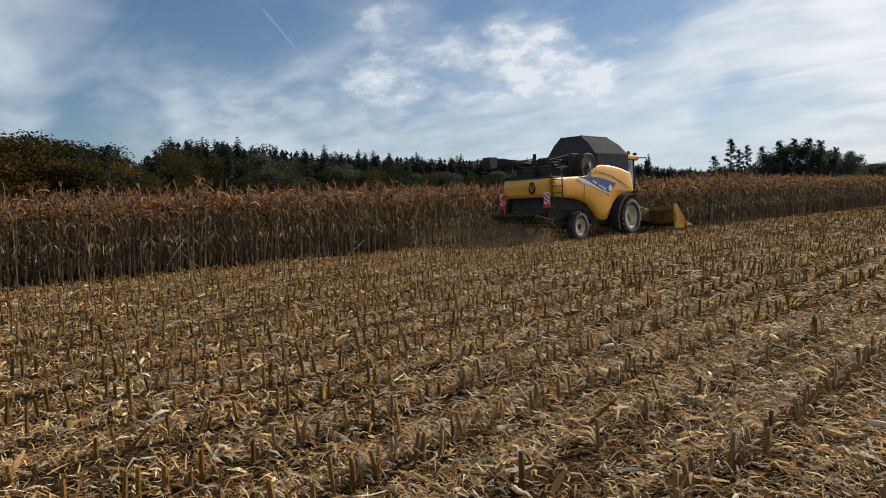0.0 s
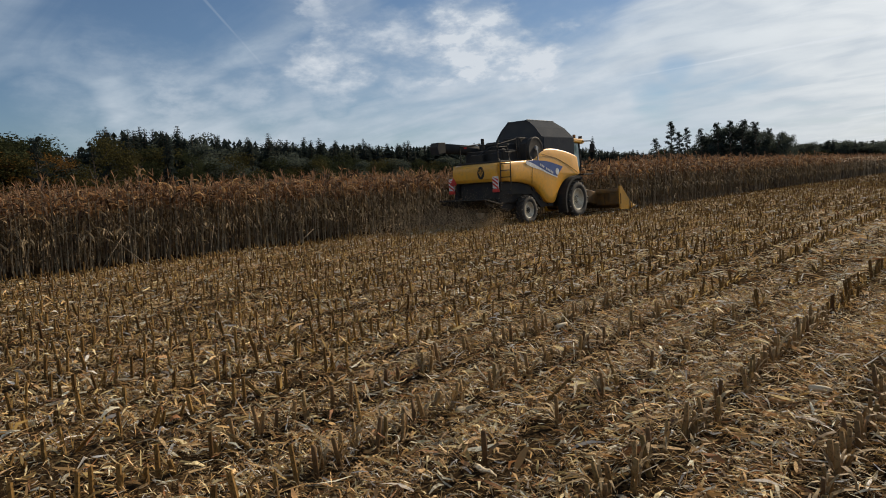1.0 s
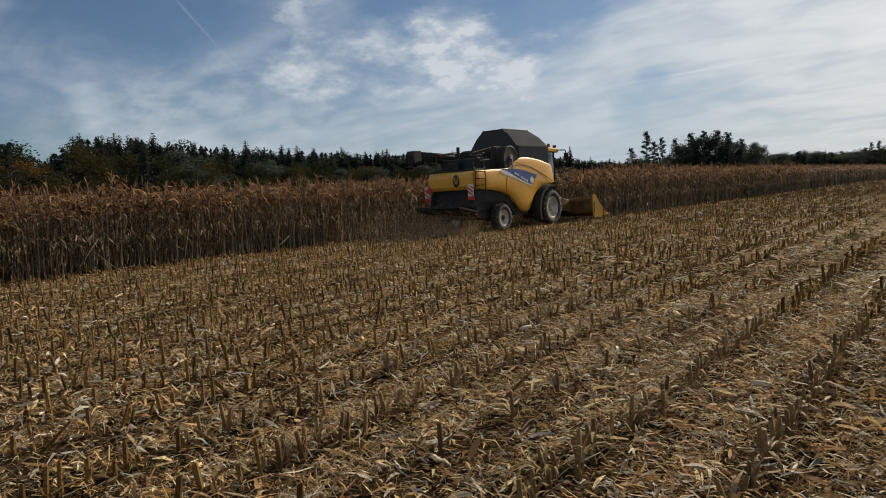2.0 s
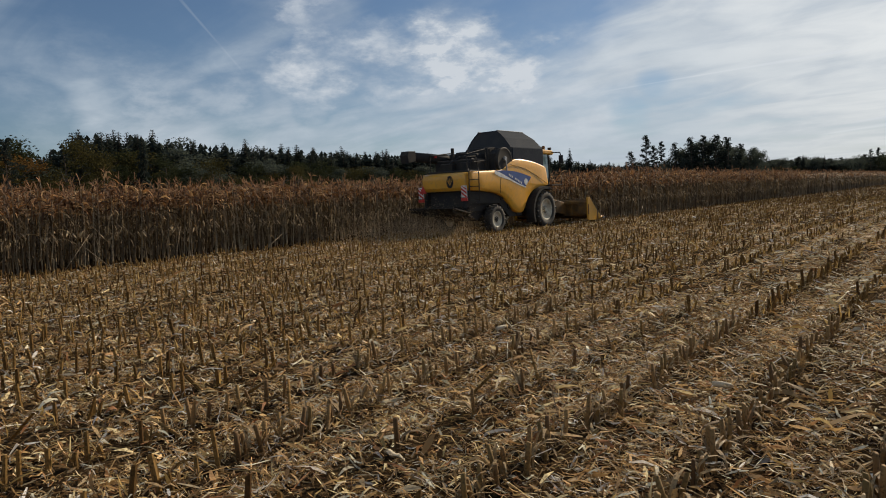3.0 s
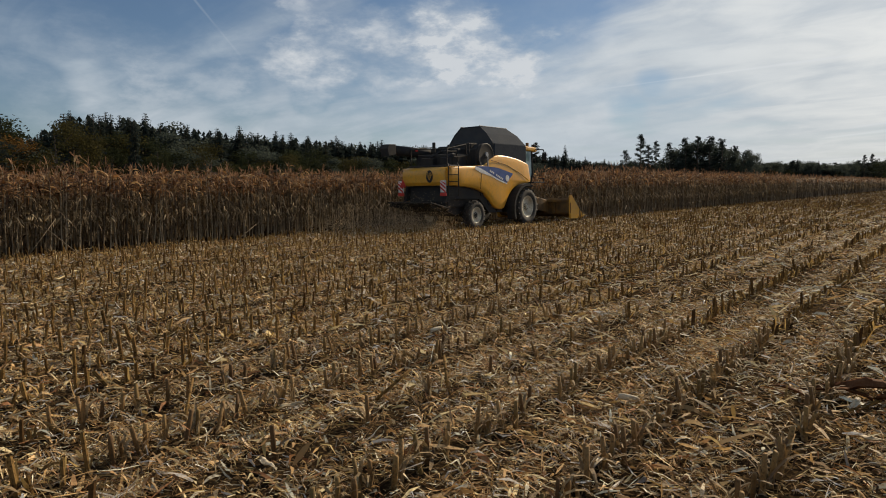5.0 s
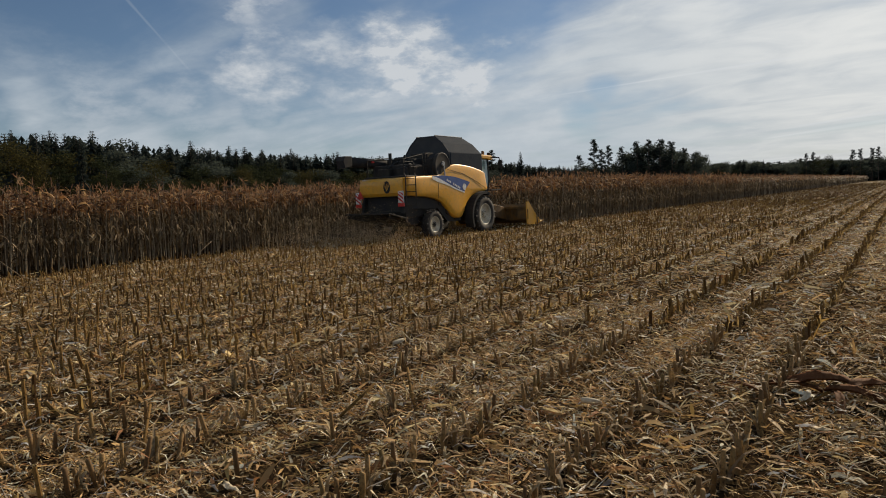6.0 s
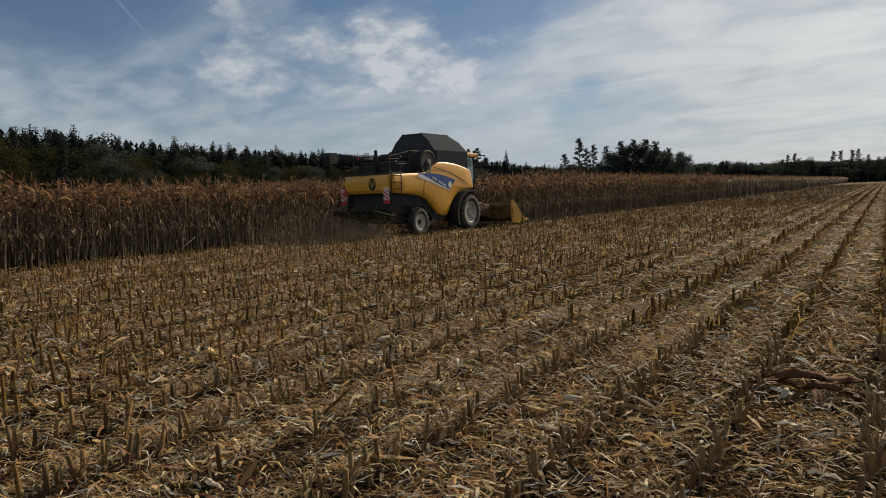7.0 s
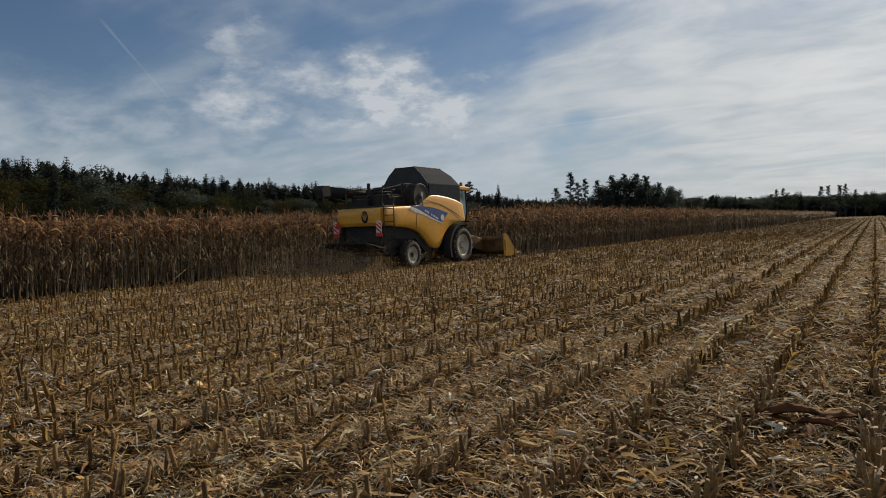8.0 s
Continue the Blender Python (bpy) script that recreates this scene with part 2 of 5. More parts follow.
M_DARK = material("dark_machine_steel", (0.028, 0.026, 0.025), 0.7, second=(0.048, 0.041, 0.033), size=2.4, third=(0.05, 0.04, 0.03), fine=16, bump=0.004, spec=0.2)
M_TANK = material("dark_grey_tank_paint", (0.034, 0.041, 0.053), 0.85, second=(0.042, 0.049, 0.06), size=1.5, third=(0.052, 0.056, 0.062), fine=12, spec=0.04)
M_TANK_IN = material("black_tank_end", (0.028, 0.029, 0.032), 0.7, second=(0.045, 0.043, 0.042), size=2)
M_RUBBER = material("dusty_rubber", (0.022, 0.021, 0.02), 0.85, second=(0.06, 0.05, 0.038), size=4, third=(0.05, 0.042, 0.034), fine=24)
M_RIM = material("cream_rim_paint", (0.62, 0.57, 0.44), 0.5, second=(0.46, 0.39, 0.28), size=4, third=(0.34, 0.27, 0.18), fine=18)
M_BLUE = material("blue_decal", (0.03, 0.066, 0.22), 0.4, second=(0.045, 0.085, 0.26), size=3)
M_WHITE = material("white_decal", (0.74, 0.74, 0.72), 0.45, second=(0.60, 0.57, 0.50), size=6)
M_RED = material("red_reflector", (0.62, 0.045, 0.03), 0.4, second=(0.50, 0.04, 0.03), size=8)
M_GLASS = material("tinted_cab_glass", (0.30, 0.40, 0.36), 0.06, spec=0.8, coat=0.5)
M_STEEL = material("galvanised_tube", (0.34, 0.34, 0.34), 0.5, metal=0.7, second=(0.22, 0.21, 0.20), size=6)
M_BARK = material("bark", (0.09, 0.065, 0.045), 0.9, second=(0.05, 0.04, 0.03), size=2, fine=12, bump=0.02)
# A little haze is mixed into the needle colours, lifting and cooling them.
M_NEEDLE = material("hazed_needles", (0.022, 0.038, 0.020), 0.8, island=[(0.022, 0.030, 0.028), (0.034, 0.043, 0.038), (0.046, 0.056, 0.044)], translucent=0.35, spec=0.02)
M_LEAF_GREEN = material("dull_green_leaves", (0.05, 0.065, 0.02), 0.75, island=[(0.022, 0.029, 0.016), (0.042, 0.047, 0.021), (0.030, 0.036, 0.018)], translucent=0.3, spec=0.02)
M_LEAF_OLIVE = material("olive_leaves", (0.10, 0.095, 0.02), 0.75, island=[(0.028, 0.028, 0.014), (0.056, 0.051, 0.019), (0.086, 0.071, 0.024)], translucent=0.32, spec=0.02)
M_LEAF_ORANGE = material("autumn_leaves", (0.17, 0.085, 0.02), 0.75, island=[(0.055, 0.036, 0.016), (0.15, 0.078, 0.024), (0.20, 0.11, 0.03), (0.095, 0.06, 0.022)], translucent=0.35, spec=0.02)
# Distance haze is put into this leaf colour: paler and cooler.
M_LEAF_HAZED = material("hazed_oak_leaves", (0.025, 0.032, 0.013), 0.8, island=[(0.044, 0.056, 0.052), (0.068, 0.082, 0.068), (0.088, 0.10, 0.076)], translucent=0.45, spec=0.02)


# ---- mesh helpers ----
def mesh_of(name, verts, faces, mats, index=None, smooth=False):
    me = bpy.data.meshes.new(name)
    me.from_pydata(np.asarray(verts, float).tolist(), [], faces.tolist() if isinstance(faces, np.ndarray) else faces)
    for m in mats:
        me.materials.append(m)
    if index is not None:
        me.polygons.foreach_set("material_index", np.asarray(index, np.int32))
    if smooth:
        me.polygons.foreach_set("use_smooth", np.ones(len(me.polygons), bool))
    me.update()
    return me


def part(name, bm, mat, parent, label="", smooth=False):
    me = bpy.data.meshes.new(name)
    bmesh.ops.recalc_face_normals(bm, faces=bm.faces)
    if smooth:
        for f in bm.faces:
            f.smooth = True
    bm.to_mesh(me)
    bm.free()
    me.materials.append(mat)
    ob = new(name, me)
    ob.parent = parent
    if label:
        tagged(ob, label)
    return ob


def box(bm, c, s, rot=(0, 0, 0), bevel=0.0):
    g = bmesh.ops.create_cube(bm, size=1, matrix=pose(*c, *rot) @ Matrix.Diagonal((*s, 1)))
    if bevel:
        vs = set(g["verts"])
        bmesh.ops.bevel(bm, geom=[e for e in bm.edges if e.verts[0] in vs and e.verts[1] in vs], offset=bevel, segments=2, affect="EDGES", profile=0.6)
    return bm


def thicken(bm, way):
    """Gives an open sheet a second skin, moved by way, and closes its rim."""
    way = Vector(way)
    rim = [e for e in bm.edges if len(e.link_faces) == 1]
    twin = {v: bm.verts.new(v.co + way) for v in bm.verts[:]}
    for f in bm.faces[:]:
        bm.faces.new([twin[v] for v in reversed(f.verts)])
    for e in rim:
        a, b = e.verts
        bm.faces.new((a, b, twin[b], twin[a]))
    return bm


def plate(points, way):
    bm = bmesh.new()
    bm.faces.new([bm.verts.new(p) for p in points])
    return thicken(bm, way)


def rod(bm, a, b, r, seg=8, r2=None):
    a, b = Vector(a), Vector(b)
    q = (b - a).to_track_quat("Z", "Y").to_matrix().to_4x4()
    bmesh.ops.create_cone(bm, cap_ends=True, segments=seg, radius1=r, radius2=r if r2 is None else r2, depth=(b - a).length, matrix=Matrix.Translation((a + b) / 2) @ q)
    return bm


def pipe(bm, pts, r, seg=8):
    for a, b in zip(pts, pts[1:]):
        rod(bm, a, b, r, seg)
        bmesh.ops.create_uvsphere(bm, u_segments=seg, v_segments=5, radius=r, matrix=Matrix.Translation(b))
    return bm


def prism(bm, profile, x0, x1, bevel=0.0, segs=2):
    """A yz outline drawn out between two values of x."""
    a = [bm.verts.new((x0, y, z)) for y, z in profile]
    b = [bm.verts.new((x1, y, z)) for y, z in profile]
    n, made = len(profile), []
    made += [bm.faces.new(a), bm.faces.new(b[::-1])]
    for i in range(n):
        made.append(bm.faces.new((a[i], b[i], b[(i + 1) % n], a[(i + 1) % n])))
    if bevel:
        rims = {e for f in made[:2] for e in f.edges}
        bmesh.ops.bevel(bm, geom=list(rims), offset=bevel, segments=segs, affect="EDGES", profile=0.5)
    return bm


def lathe(bm, profile, seg=40):
    """Turns an outline of (x, r) round the x axis."""
    rings = []
    for x, r in profile:
        rings.append([bm.verts.new((x, r * math.cos(2 * math.pi * i / seg), r * math.sin(2 * math.pi * i / seg))) for i in range(seg)])
    for p, q in zip(rings, rings[1:]):
        for i in range(seg):
            bm.faces.new((p[i], p[(i + 1) % seg], q[(i + 1) % seg], q[i]))
    return bm


def curve_profile(points, steps=5):
    """A smooth line through the points (Catmull-Rom)."""
    out = []
    pts = [points[0], *points, points[-1]]
    for i in range(1, len(pts) - 2):
        p0, p1, p2, p3 = (np.array(pts[k], float) for k in (i - 1, i, i + 1, i + 2))
        for k in range(steps):
            t = k / steps
            out.append(tuple(0.5 * (2 * p1 + (p2 - p0) * t + (2 * p0 - 5 * p1 + 4 * p2 - p3) * t * t + (3 * p1 - p0 - 3 * p2 + p3) * t ** 3)))
    out.append(tuple(points[-1]))
    return out


# ---- ground ----
ROW0, ROW = -2.46, 0.768
EDGE_LEFT, EDGE_RIGHT = -18.1, -13.9   # where the standing maize begins, behind and ahead of the harvester
CUT_Y = 28.3                            # how far the harvester has cut
rng = np.random.default_rng(7)


def ground_height(x, y):
    """Gentle unevenness of the field, in metres."""
    return 0.018 * np.sin(2.3 * x + 0.7 * np.sin(1.1 * y)) + 0.014 * np.sin(1.7 * y + 1.3 * x) + 0.02 * np.cos(2 * math.pi * (x - ROW0) / ROW)


def build_ground():
    xs = np.concatenate([[-3000, -600, -150, -60], np.arange(-24, 7.01, 0.15), [20, 80, 300, 3000]])
    ys = np.concatenate([[-3000, -300, -40], np.arange(-6, 24, 0.2), np.arange(24, 70, 1.0), [80, 110, 160, 240, 340, 600, 1200, 4500]])
    gx, gy = np.meshgrid(xs, ys, indexing="ij")
    inside = (gx > -26) & (gx < 8) & (gy > -8) & (gy < 72)
    gz = np.where(inside, ground_height(gx, gy), 0.0)
    v = np.stack([gx, gy, gz], -1).reshape(-1, 3)
    i, j = np.meshgrid(np.arange(len(xs) - 1), np.arange(len(ys) - 1), indexing="ij")
    a = (i * len(ys) + j).ravel()
    f = np.stack([a, a + len(ys), a + len(ys) + 1, a + 1], -1)
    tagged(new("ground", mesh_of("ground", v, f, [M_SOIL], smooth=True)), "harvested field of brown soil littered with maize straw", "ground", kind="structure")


build_ground()


# ---- stubble and straw ----
def tubes(base, top, r0, r1, seg):
    """Upright cut stalks as open tubes with a cut face: vertices, side quads, cap polygons."""
    n = len(base)
    ang = np.linspace(0, 2 * math.pi, seg, endpoint=False)
    ring = np.stack([np.cos(ang), np.sin(ang), 0 * ang], -1)[None]
    low = base[:, None] + ring * r0[:, None, None]
    high = top[:, None] + ring * r1[:, None, None] + np.array([0, 0, 1.0]) * (ring[..., :1] * r1[:, None, None] * 0.8)
    v = np.concatenate([low, high], 1).reshape(-1, 3)
    k = np.arange(seg)
    q = np.stack([k, (k + 1) % seg, (k + 1) % seg + seg, k + seg], -1)
    sides = (np.arange(n)[:, None, None] * 2 * seg + q[None]).reshape(-1, 4)
    caps = np.arange(n)[:, None] * 2 * seg + seg + k[None]
    return v, sides, caps


NEAR_STUBS = (1.7, 7.0, -4.4, 1.6)       # y0, y1, x0, x1: the stretch whose stubs are built one by one


def stubble(name, y0, y1, x0, x1, step, seg, wide, label):
    bases = []
    k0, k1 = math.ceil((x0 - ROW0) / ROW), math.floor((x1 - ROW0) / ROW)
    for k in range(k0, k1 + 1):
        ys = np.arange(y0, y1, step)
        ys = ys + rng.normal(0, step * 0.25, len(ys))
        keep = rng.random(len(ys)) > 0.07
        # stretches that tyres have pressed down
        keep &= ~((np.sin(ys * 0.35 + k * 2.1) > 0.92) & (rng.random(len(ys)) < 0.6))
        if k == 0:
            keep &= rng.random(len(ys)) < 0.18   # a row that tyres have flattened
        ys = ys[keep]
        bases.append(np.stack([ROW0 + k * ROW + rng.normal(0, 0.02, len(ys)), ys, 0 * ys], -1))
    b = np.concatenate(bases)
    if NEAR_STUBS[1] > y0:
        b = b[~((b[:, 0] > NEAR_STUBS[2]) & (b[:, 0] < NEAR_STUBS[3]) & (b[:, 1] > NEAR_STUBS[0]) & (b[:, 1] < NEAR_STUBS[1]))]
    inside = b[:, 1] < 72
    b[:, 2] = np.where(inside, ground_height(b[:, 0], b[:, 1]), 0) - 0.02
    n = len(b)
    tall = rng.normal(0.18, 0.05, n).clip(0.05, 0.30)
    lean = rng.normal(0, 0.022, (n, 2))
    flat = rng.random(n) < 0.05
    lean[flat] *= 5
    tall[flat] *= 0.8
    top = b + np.concatenate([lean, tall[:, None]], 1)
    r = rng.normal(0.0135, 0.0024, n).clip(0.008, 0.021) * wide
    v, q, caps = tubes(b, top, r * 1.15, r, seg)
    faces = q.tolist() + caps.tolist()
    index = np.r_[np.zeros(len(q)), np.ones(len(caps))]
    tagged(new(name, mesh_of(name, v, faces, [M_STUB, M_PITH], index)), label, "stubble", kind="stuff")
    return b


def sheaths(b, each, label):
    """Torn leaf sheaths that stand off the feet of the stubs."""
    c = np.repeat(b, each, 0)
    n = len(c)
    yaw, el = rng.uniform(0, 2 * math.pi, n), rng.normal(0.85, 0.4, n).clip(0.1, 1.45)
    length, width = rng.uniform(0.07, 0.2, n), rng.uniform(0.010, 0.026, n)
    c = c + np.stack([np.cos(yaw) * np.cos(el), np.sin(yaw) * np.cos(el), np.sin(el)], -1) * length[:, None] * 0.5 + np.array([0, 0, 0.035])
    v, f = strips(c, length, width, yaw, el, rng.normal(0.3, 0.5, n), rng.normal(0, 0.6, n), 2)
    tagged(new("torn_sheaths", mesh_of("torn_sheaths", v, f, [M_FAR_SHEATH])), label, "stubble", kind="stuff")


near_feet = stubble("maize_stubble", -7.0, 24, EDGE_LEFT + 0.2, 7.5, 0.12, 6, 1.0, "short cut maize stalks standing in rows on the field")
far_feet = stubble("maize_stubble", 24, 60, EDGE_RIGHT + 0.3, 7.5, 0.14, 5, 1.05, "short cut maize stalks standing in distant rows")
stubble("maize_stubble", 60, 210, EDGE_RIGHT + 0.3, 7.0, 0.3, 4, 1.25, "far rows of short cut maize stalks")


def strips(centre, length, width, yaw, pitch, curl, twist, segs):
    """Bent strips (leaves, husks, straw): a row of quads each."""
    n = len(centre)
    s = np.linspace(-0.5, 0.5, segs + 1)
    taper = (1 - 0.62 * np.abs(2 * s) ** 4) if segs > 1 else np.array([0.95, 0.7])
    along = s[None] * length[:, None]
    bend = curl[:, None] * length[:, None] * (4 * s[None] ** 2 - 1) * -0.25
    d = np.stack([np.cos(yaw) * np.cos(pitch), np.sin(yaw) * np.cos(pitch), np.sin(pitch)], -1)
    side = np.stack([-np.sin(yaw), np.cos(yaw), 0 * yaw], -1)
    up = np.cross(d, side)
    roll = twist[:, None] + (rng.normal(0, 0.5, n))[:, None] * s[None]
    sv = np.cos(roll)[..., None] * side[:, None] + np.sin(roll)[..., None] * up[:, None]
    mid = centre[:, None] + along[..., None] * d[:, None] + bend[..., None] * up[:, None]
    half = 0.5 * width[:, None, None] * taper[None, :, None] * sv
    v = np.stack([mid - half, mid + half], 2).reshape(n, -1, 3)
    k = np.arange(segs)
    q = np.stack([2 * k, 2 * k + 1, 2 * k + 3, 2 * k + 2], -1)
    f = np.arange(n)[:, None, None] * 2 * (segs + 1) + q[None]
    return v.reshape(-1, 3), f.reshape(-1, 4)


def straw(name, boxes, label, big=1.0, segs=3, swath=True, broad=1.0):
    cs = []
    for x0, x1, y0, y1, per in boxes:
        n = int((x1 - x0) * (y1 - y0) * per)
        cs.append(np.stack([rng.uniform(x0, x1, n), rng.uniform(y0, y1, n), np.zeros(n)], -1))
    c = np.concatenate(cs)
    if swath:
        c = c[(c[:, 1] > 0.06 * np.abs(c[:, 0]) - 1.1) & (c[:, 0] < 3.5)]
    # heaps and thin places
    heap = np.sin(c[:, 0] * 2.1 + np.sin(c[:, 1] * 1.3)) * np.sin(c[:, 1] * 1.7 + 0.8 * np.sin(c[:, 0] * 2.7))
    c = c[rng.random(len(c)) < (0.72 + 0.28 * heap) * (0.62 - 0.38 * np.cos(2 * math.pi * (c[:, 0] - ROW0) / ROW))]
    n = len(c)
    kind = rng.random(n)
    length = np.where(kind < 0.70, rng.gamma(3, 0.024, n), np.where(kind < 0.97, rng.gamma(4, 0.028, n), rng.gamma(5, 0.045, n))).clip(0.02, 0.36) * big * 0.88
    width = np.where(kind < 0.74, rng.uniform(0.004, 0.012, n), np.where(kind < 0.975, rng.uniform(0.012, 0.042, n), rng.uniform(0.008, 0.018, n))) * big
    width = np.minimum(width * broad, length * rng.uniform(0.10, 0.30, n) * broad)
    loft = rng.gamma(1.6, 0.018, n).clip(0, 0.12) * (1 + 0.4 * heap[:n] if len(heap) == n else 1)
    gz = np.where(c[:, 1] < 72, ground_height(c[:, 0], c[:, 1]), 0)
    c[:, 2] = gz + 0.012 + loft
    pitch = rng.normal(0, 0.3, n)
    wild = rng.random(n) < 0.07
    pitch[wild] = rng.normal(0, 0.7, wild.sum())
    # most of it lies across the rows, as the chopper threw it
    yaw = np.where(rng.random(n) < 0.35, rng.normal(0.35, 0.5, n), rng.uniform(0, 2 * math.pi, n))
    v, f = strips(c, length, width, yaw, pitch, rng.normal(0.2, 0.75, n) * (0.09 / length).clip(0.25, 1.0), rng.normal(0, 0.7, n), segs)
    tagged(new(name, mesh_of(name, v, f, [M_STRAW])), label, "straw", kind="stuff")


sheaths(near_feet[near_feet[:, 1] > 0], 3, "golden torn leaf sheaths round the stubs")
sheaths(far_feet, 2, "torn leaf sheaths round distant stubs")
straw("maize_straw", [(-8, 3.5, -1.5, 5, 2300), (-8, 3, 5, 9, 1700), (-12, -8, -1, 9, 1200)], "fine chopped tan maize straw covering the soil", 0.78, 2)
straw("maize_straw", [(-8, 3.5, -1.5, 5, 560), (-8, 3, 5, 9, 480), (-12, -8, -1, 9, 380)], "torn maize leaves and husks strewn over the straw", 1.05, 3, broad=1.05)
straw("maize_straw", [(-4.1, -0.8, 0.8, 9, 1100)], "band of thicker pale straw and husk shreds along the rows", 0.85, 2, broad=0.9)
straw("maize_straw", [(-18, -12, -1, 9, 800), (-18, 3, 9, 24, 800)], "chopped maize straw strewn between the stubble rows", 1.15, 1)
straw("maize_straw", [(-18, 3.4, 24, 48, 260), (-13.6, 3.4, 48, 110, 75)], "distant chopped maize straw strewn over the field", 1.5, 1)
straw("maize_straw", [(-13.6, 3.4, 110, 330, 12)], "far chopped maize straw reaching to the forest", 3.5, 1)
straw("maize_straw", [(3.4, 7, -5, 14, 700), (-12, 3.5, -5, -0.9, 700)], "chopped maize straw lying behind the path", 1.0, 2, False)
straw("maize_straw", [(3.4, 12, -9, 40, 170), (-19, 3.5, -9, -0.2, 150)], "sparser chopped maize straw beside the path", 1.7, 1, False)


# ---- stubs beside the path, one by one ----
def stub_thing(seed):
    r = np.random.default_rng(seed)
    root = new("maize_stub")
    tall, rad = r.uniform(0.145, 0.24), r.uniform(0.010, 0.016)
    bm = bmesh.new()
    lean = Vector((r.normal(0, 0.02), r.normal(0, 0.02), 0))
    rings = []
    for h, w in ((-0.03, 1.5), (0.015, 1.25), (0.03, 1.05), (0.11, 1.0), (0.12, 1.14), (0.13, 1.0), (tall, 0.92)):
        rings.append([bm.verts.new(lean * h / tall + Vector((math.cos(a) * rad * w, math.sin(a) * rad * w, h + (0.4 * rad * math.cos(a + seed) if h == tall else 0)))) for a in np.linspace(0, 2 * math.pi, 9)[:-1]])
    for p, q in zip(rings, rings[1:]):
        for i in range(8):
            bm.faces.new((p[i], p[(i + 1) % 8], q[(i + 1) % 8], q[i]))
    bm.faces.new(rings[-1])
    part("stalk", bm, M_STUB_ONE, root, smooth=True)
    for k in range(int(r.integers(2, 6))):
        bm = bmesh.new()
        yaw, p, el = r.uniform(0, 6.28), Vector((0, 0, r.uniform(0.0, 0.06))), r.uniform(1.2, 1.5)
        rows, length, width = [], r.uniform(0.12, 0.3), r.uniform(0.014, 0.03)
        for j in range(6):
            w = width * (1 - 0.7 * (j / 5) ** 2)
            out = Vector((math.cos(yaw), math.sin(yaw), 0))
            side = Vector((-math.sin(yaw), math.cos(yaw), 0)) * w * 0.5
            o = p + out * rad
            rows.append([bm.verts.new(o - side), bm.verts.new(o + out * 0.004), bm.verts.new(o + side)])
            p = p + (out * math.cos(el) + Vector((0, 0, math.sin(el)))) * length / 5
            el -= r.uniform(0.05, 0.75)
        for a, b in zip(rows, rows[1:]):
            for i in range(2):
                bm.faces.new((a[i], a[i + 1], b[i + 1], b[i]))
        part("sheath", bm, M_SHEATH, root)
    return tagged(root, "cut maize stub with torn dry sheaths in its row", "stub", "cut maize stubs beside the path")


M_STUB_ONE = material("cut_stub", (0.14, 0.10, 0.045), 0.75, island=[(0.12, 0.064, 0.024), (0.24, 0.14, 0.052), (0.33, 0.205, 0.078), (0.18, 0.115, 0.036)], third=(0.09, 0.05, 0.022), fine=70, translucent=0.22, spec=0.3, by_object=True)
M_SHEATH = material("torn_sheath", (0.30, 0.2, 0.09), 0.75, island=[(0.15, 0.09, 0.04), (0.32, 0.22, 0.10), (0.22, 0.14, 0.06), (0.45, 0.34, 0.18)], third=(0.12, 0.08, 0.04), fine=60, translucent=0.15, by_object=True)
stub_kinds = [stub_thing(300 + k) for k in range(16)]
stub_rng = random.Random(3)
count = 0
for k in range(-2, 6):
    x = ROW0 + k * ROW
    y = NEAR_STUBS[0]
    while y < NEAR_STUBS[1] and NEAR_STUBS[2] < x < NEAR_STUBS[3]:
        y += stub_rng.uniform(0.065, 0.14) + (0.22 if stub_rng.random() < 0.08 else 0) + (0.6 if k == 0 else 0)
        px, py = x + stub_rng.gauss(0, 0.03), y
        tilt = 4 if stub_rng.random() < 0.9 else 28
        m = pose(px, py, float(ground_height(px, py)) - 0.005, stub_rng.gauss(0, tilt), stub_rng.gauss(0, tilt), stub_rng.uniform(0, 360))
        if count < len(stub_kinds):
            stub_kinds[count].matrix_basis = m
        else:
            copy_thing(stub_rng.choice(stub_kinds), m)
        count += 1


# ---- single husks, cobs and fallen stalks near the path ----
def leaf_mesh(name, length, width, curl, folds, seed, thick=0.003):
    r = np.random.default_rng(seed)
    bm = bmesh.new()
    n, m = 9, 4
    grid = []
    for i in range(n + 1):
        s = i / n
        w = width * (0.35 + 0.65 * math.sin(math.pi * min(1, 0.12 + s * 0.95))) * (1 - 0.35 * s)
        z = curl * length * (s - s * s) + 0.01 * math.sin(7 * s + seed)
        row = []
        for j in range(m + 1):
            u = j / m - 0.5
            row.append(bm.verts.new(((s - 0.5) * length, u * w + 0.02 * math.sin(3 * s + seed), z + folds * w * (abs(u) * 1.6 - 0.3) + float(r.normal(0, 0.003)))))
        grid.append(row)
    for i in range(n):
        for j in range(m):
            bm.faces.new((grid[i][j], grid[i + 1][j], grid[i + 1][j + 1], grid[i][j + 1]))
    return thicken(bm, (0, 0, -thick))


def single(name, bm, mat, m, label, category, group=""):
    ob = part(name, bm, mat, None, smooth=True)
    ob.matrix_world = m
    return tagged(ob, label, category, group)


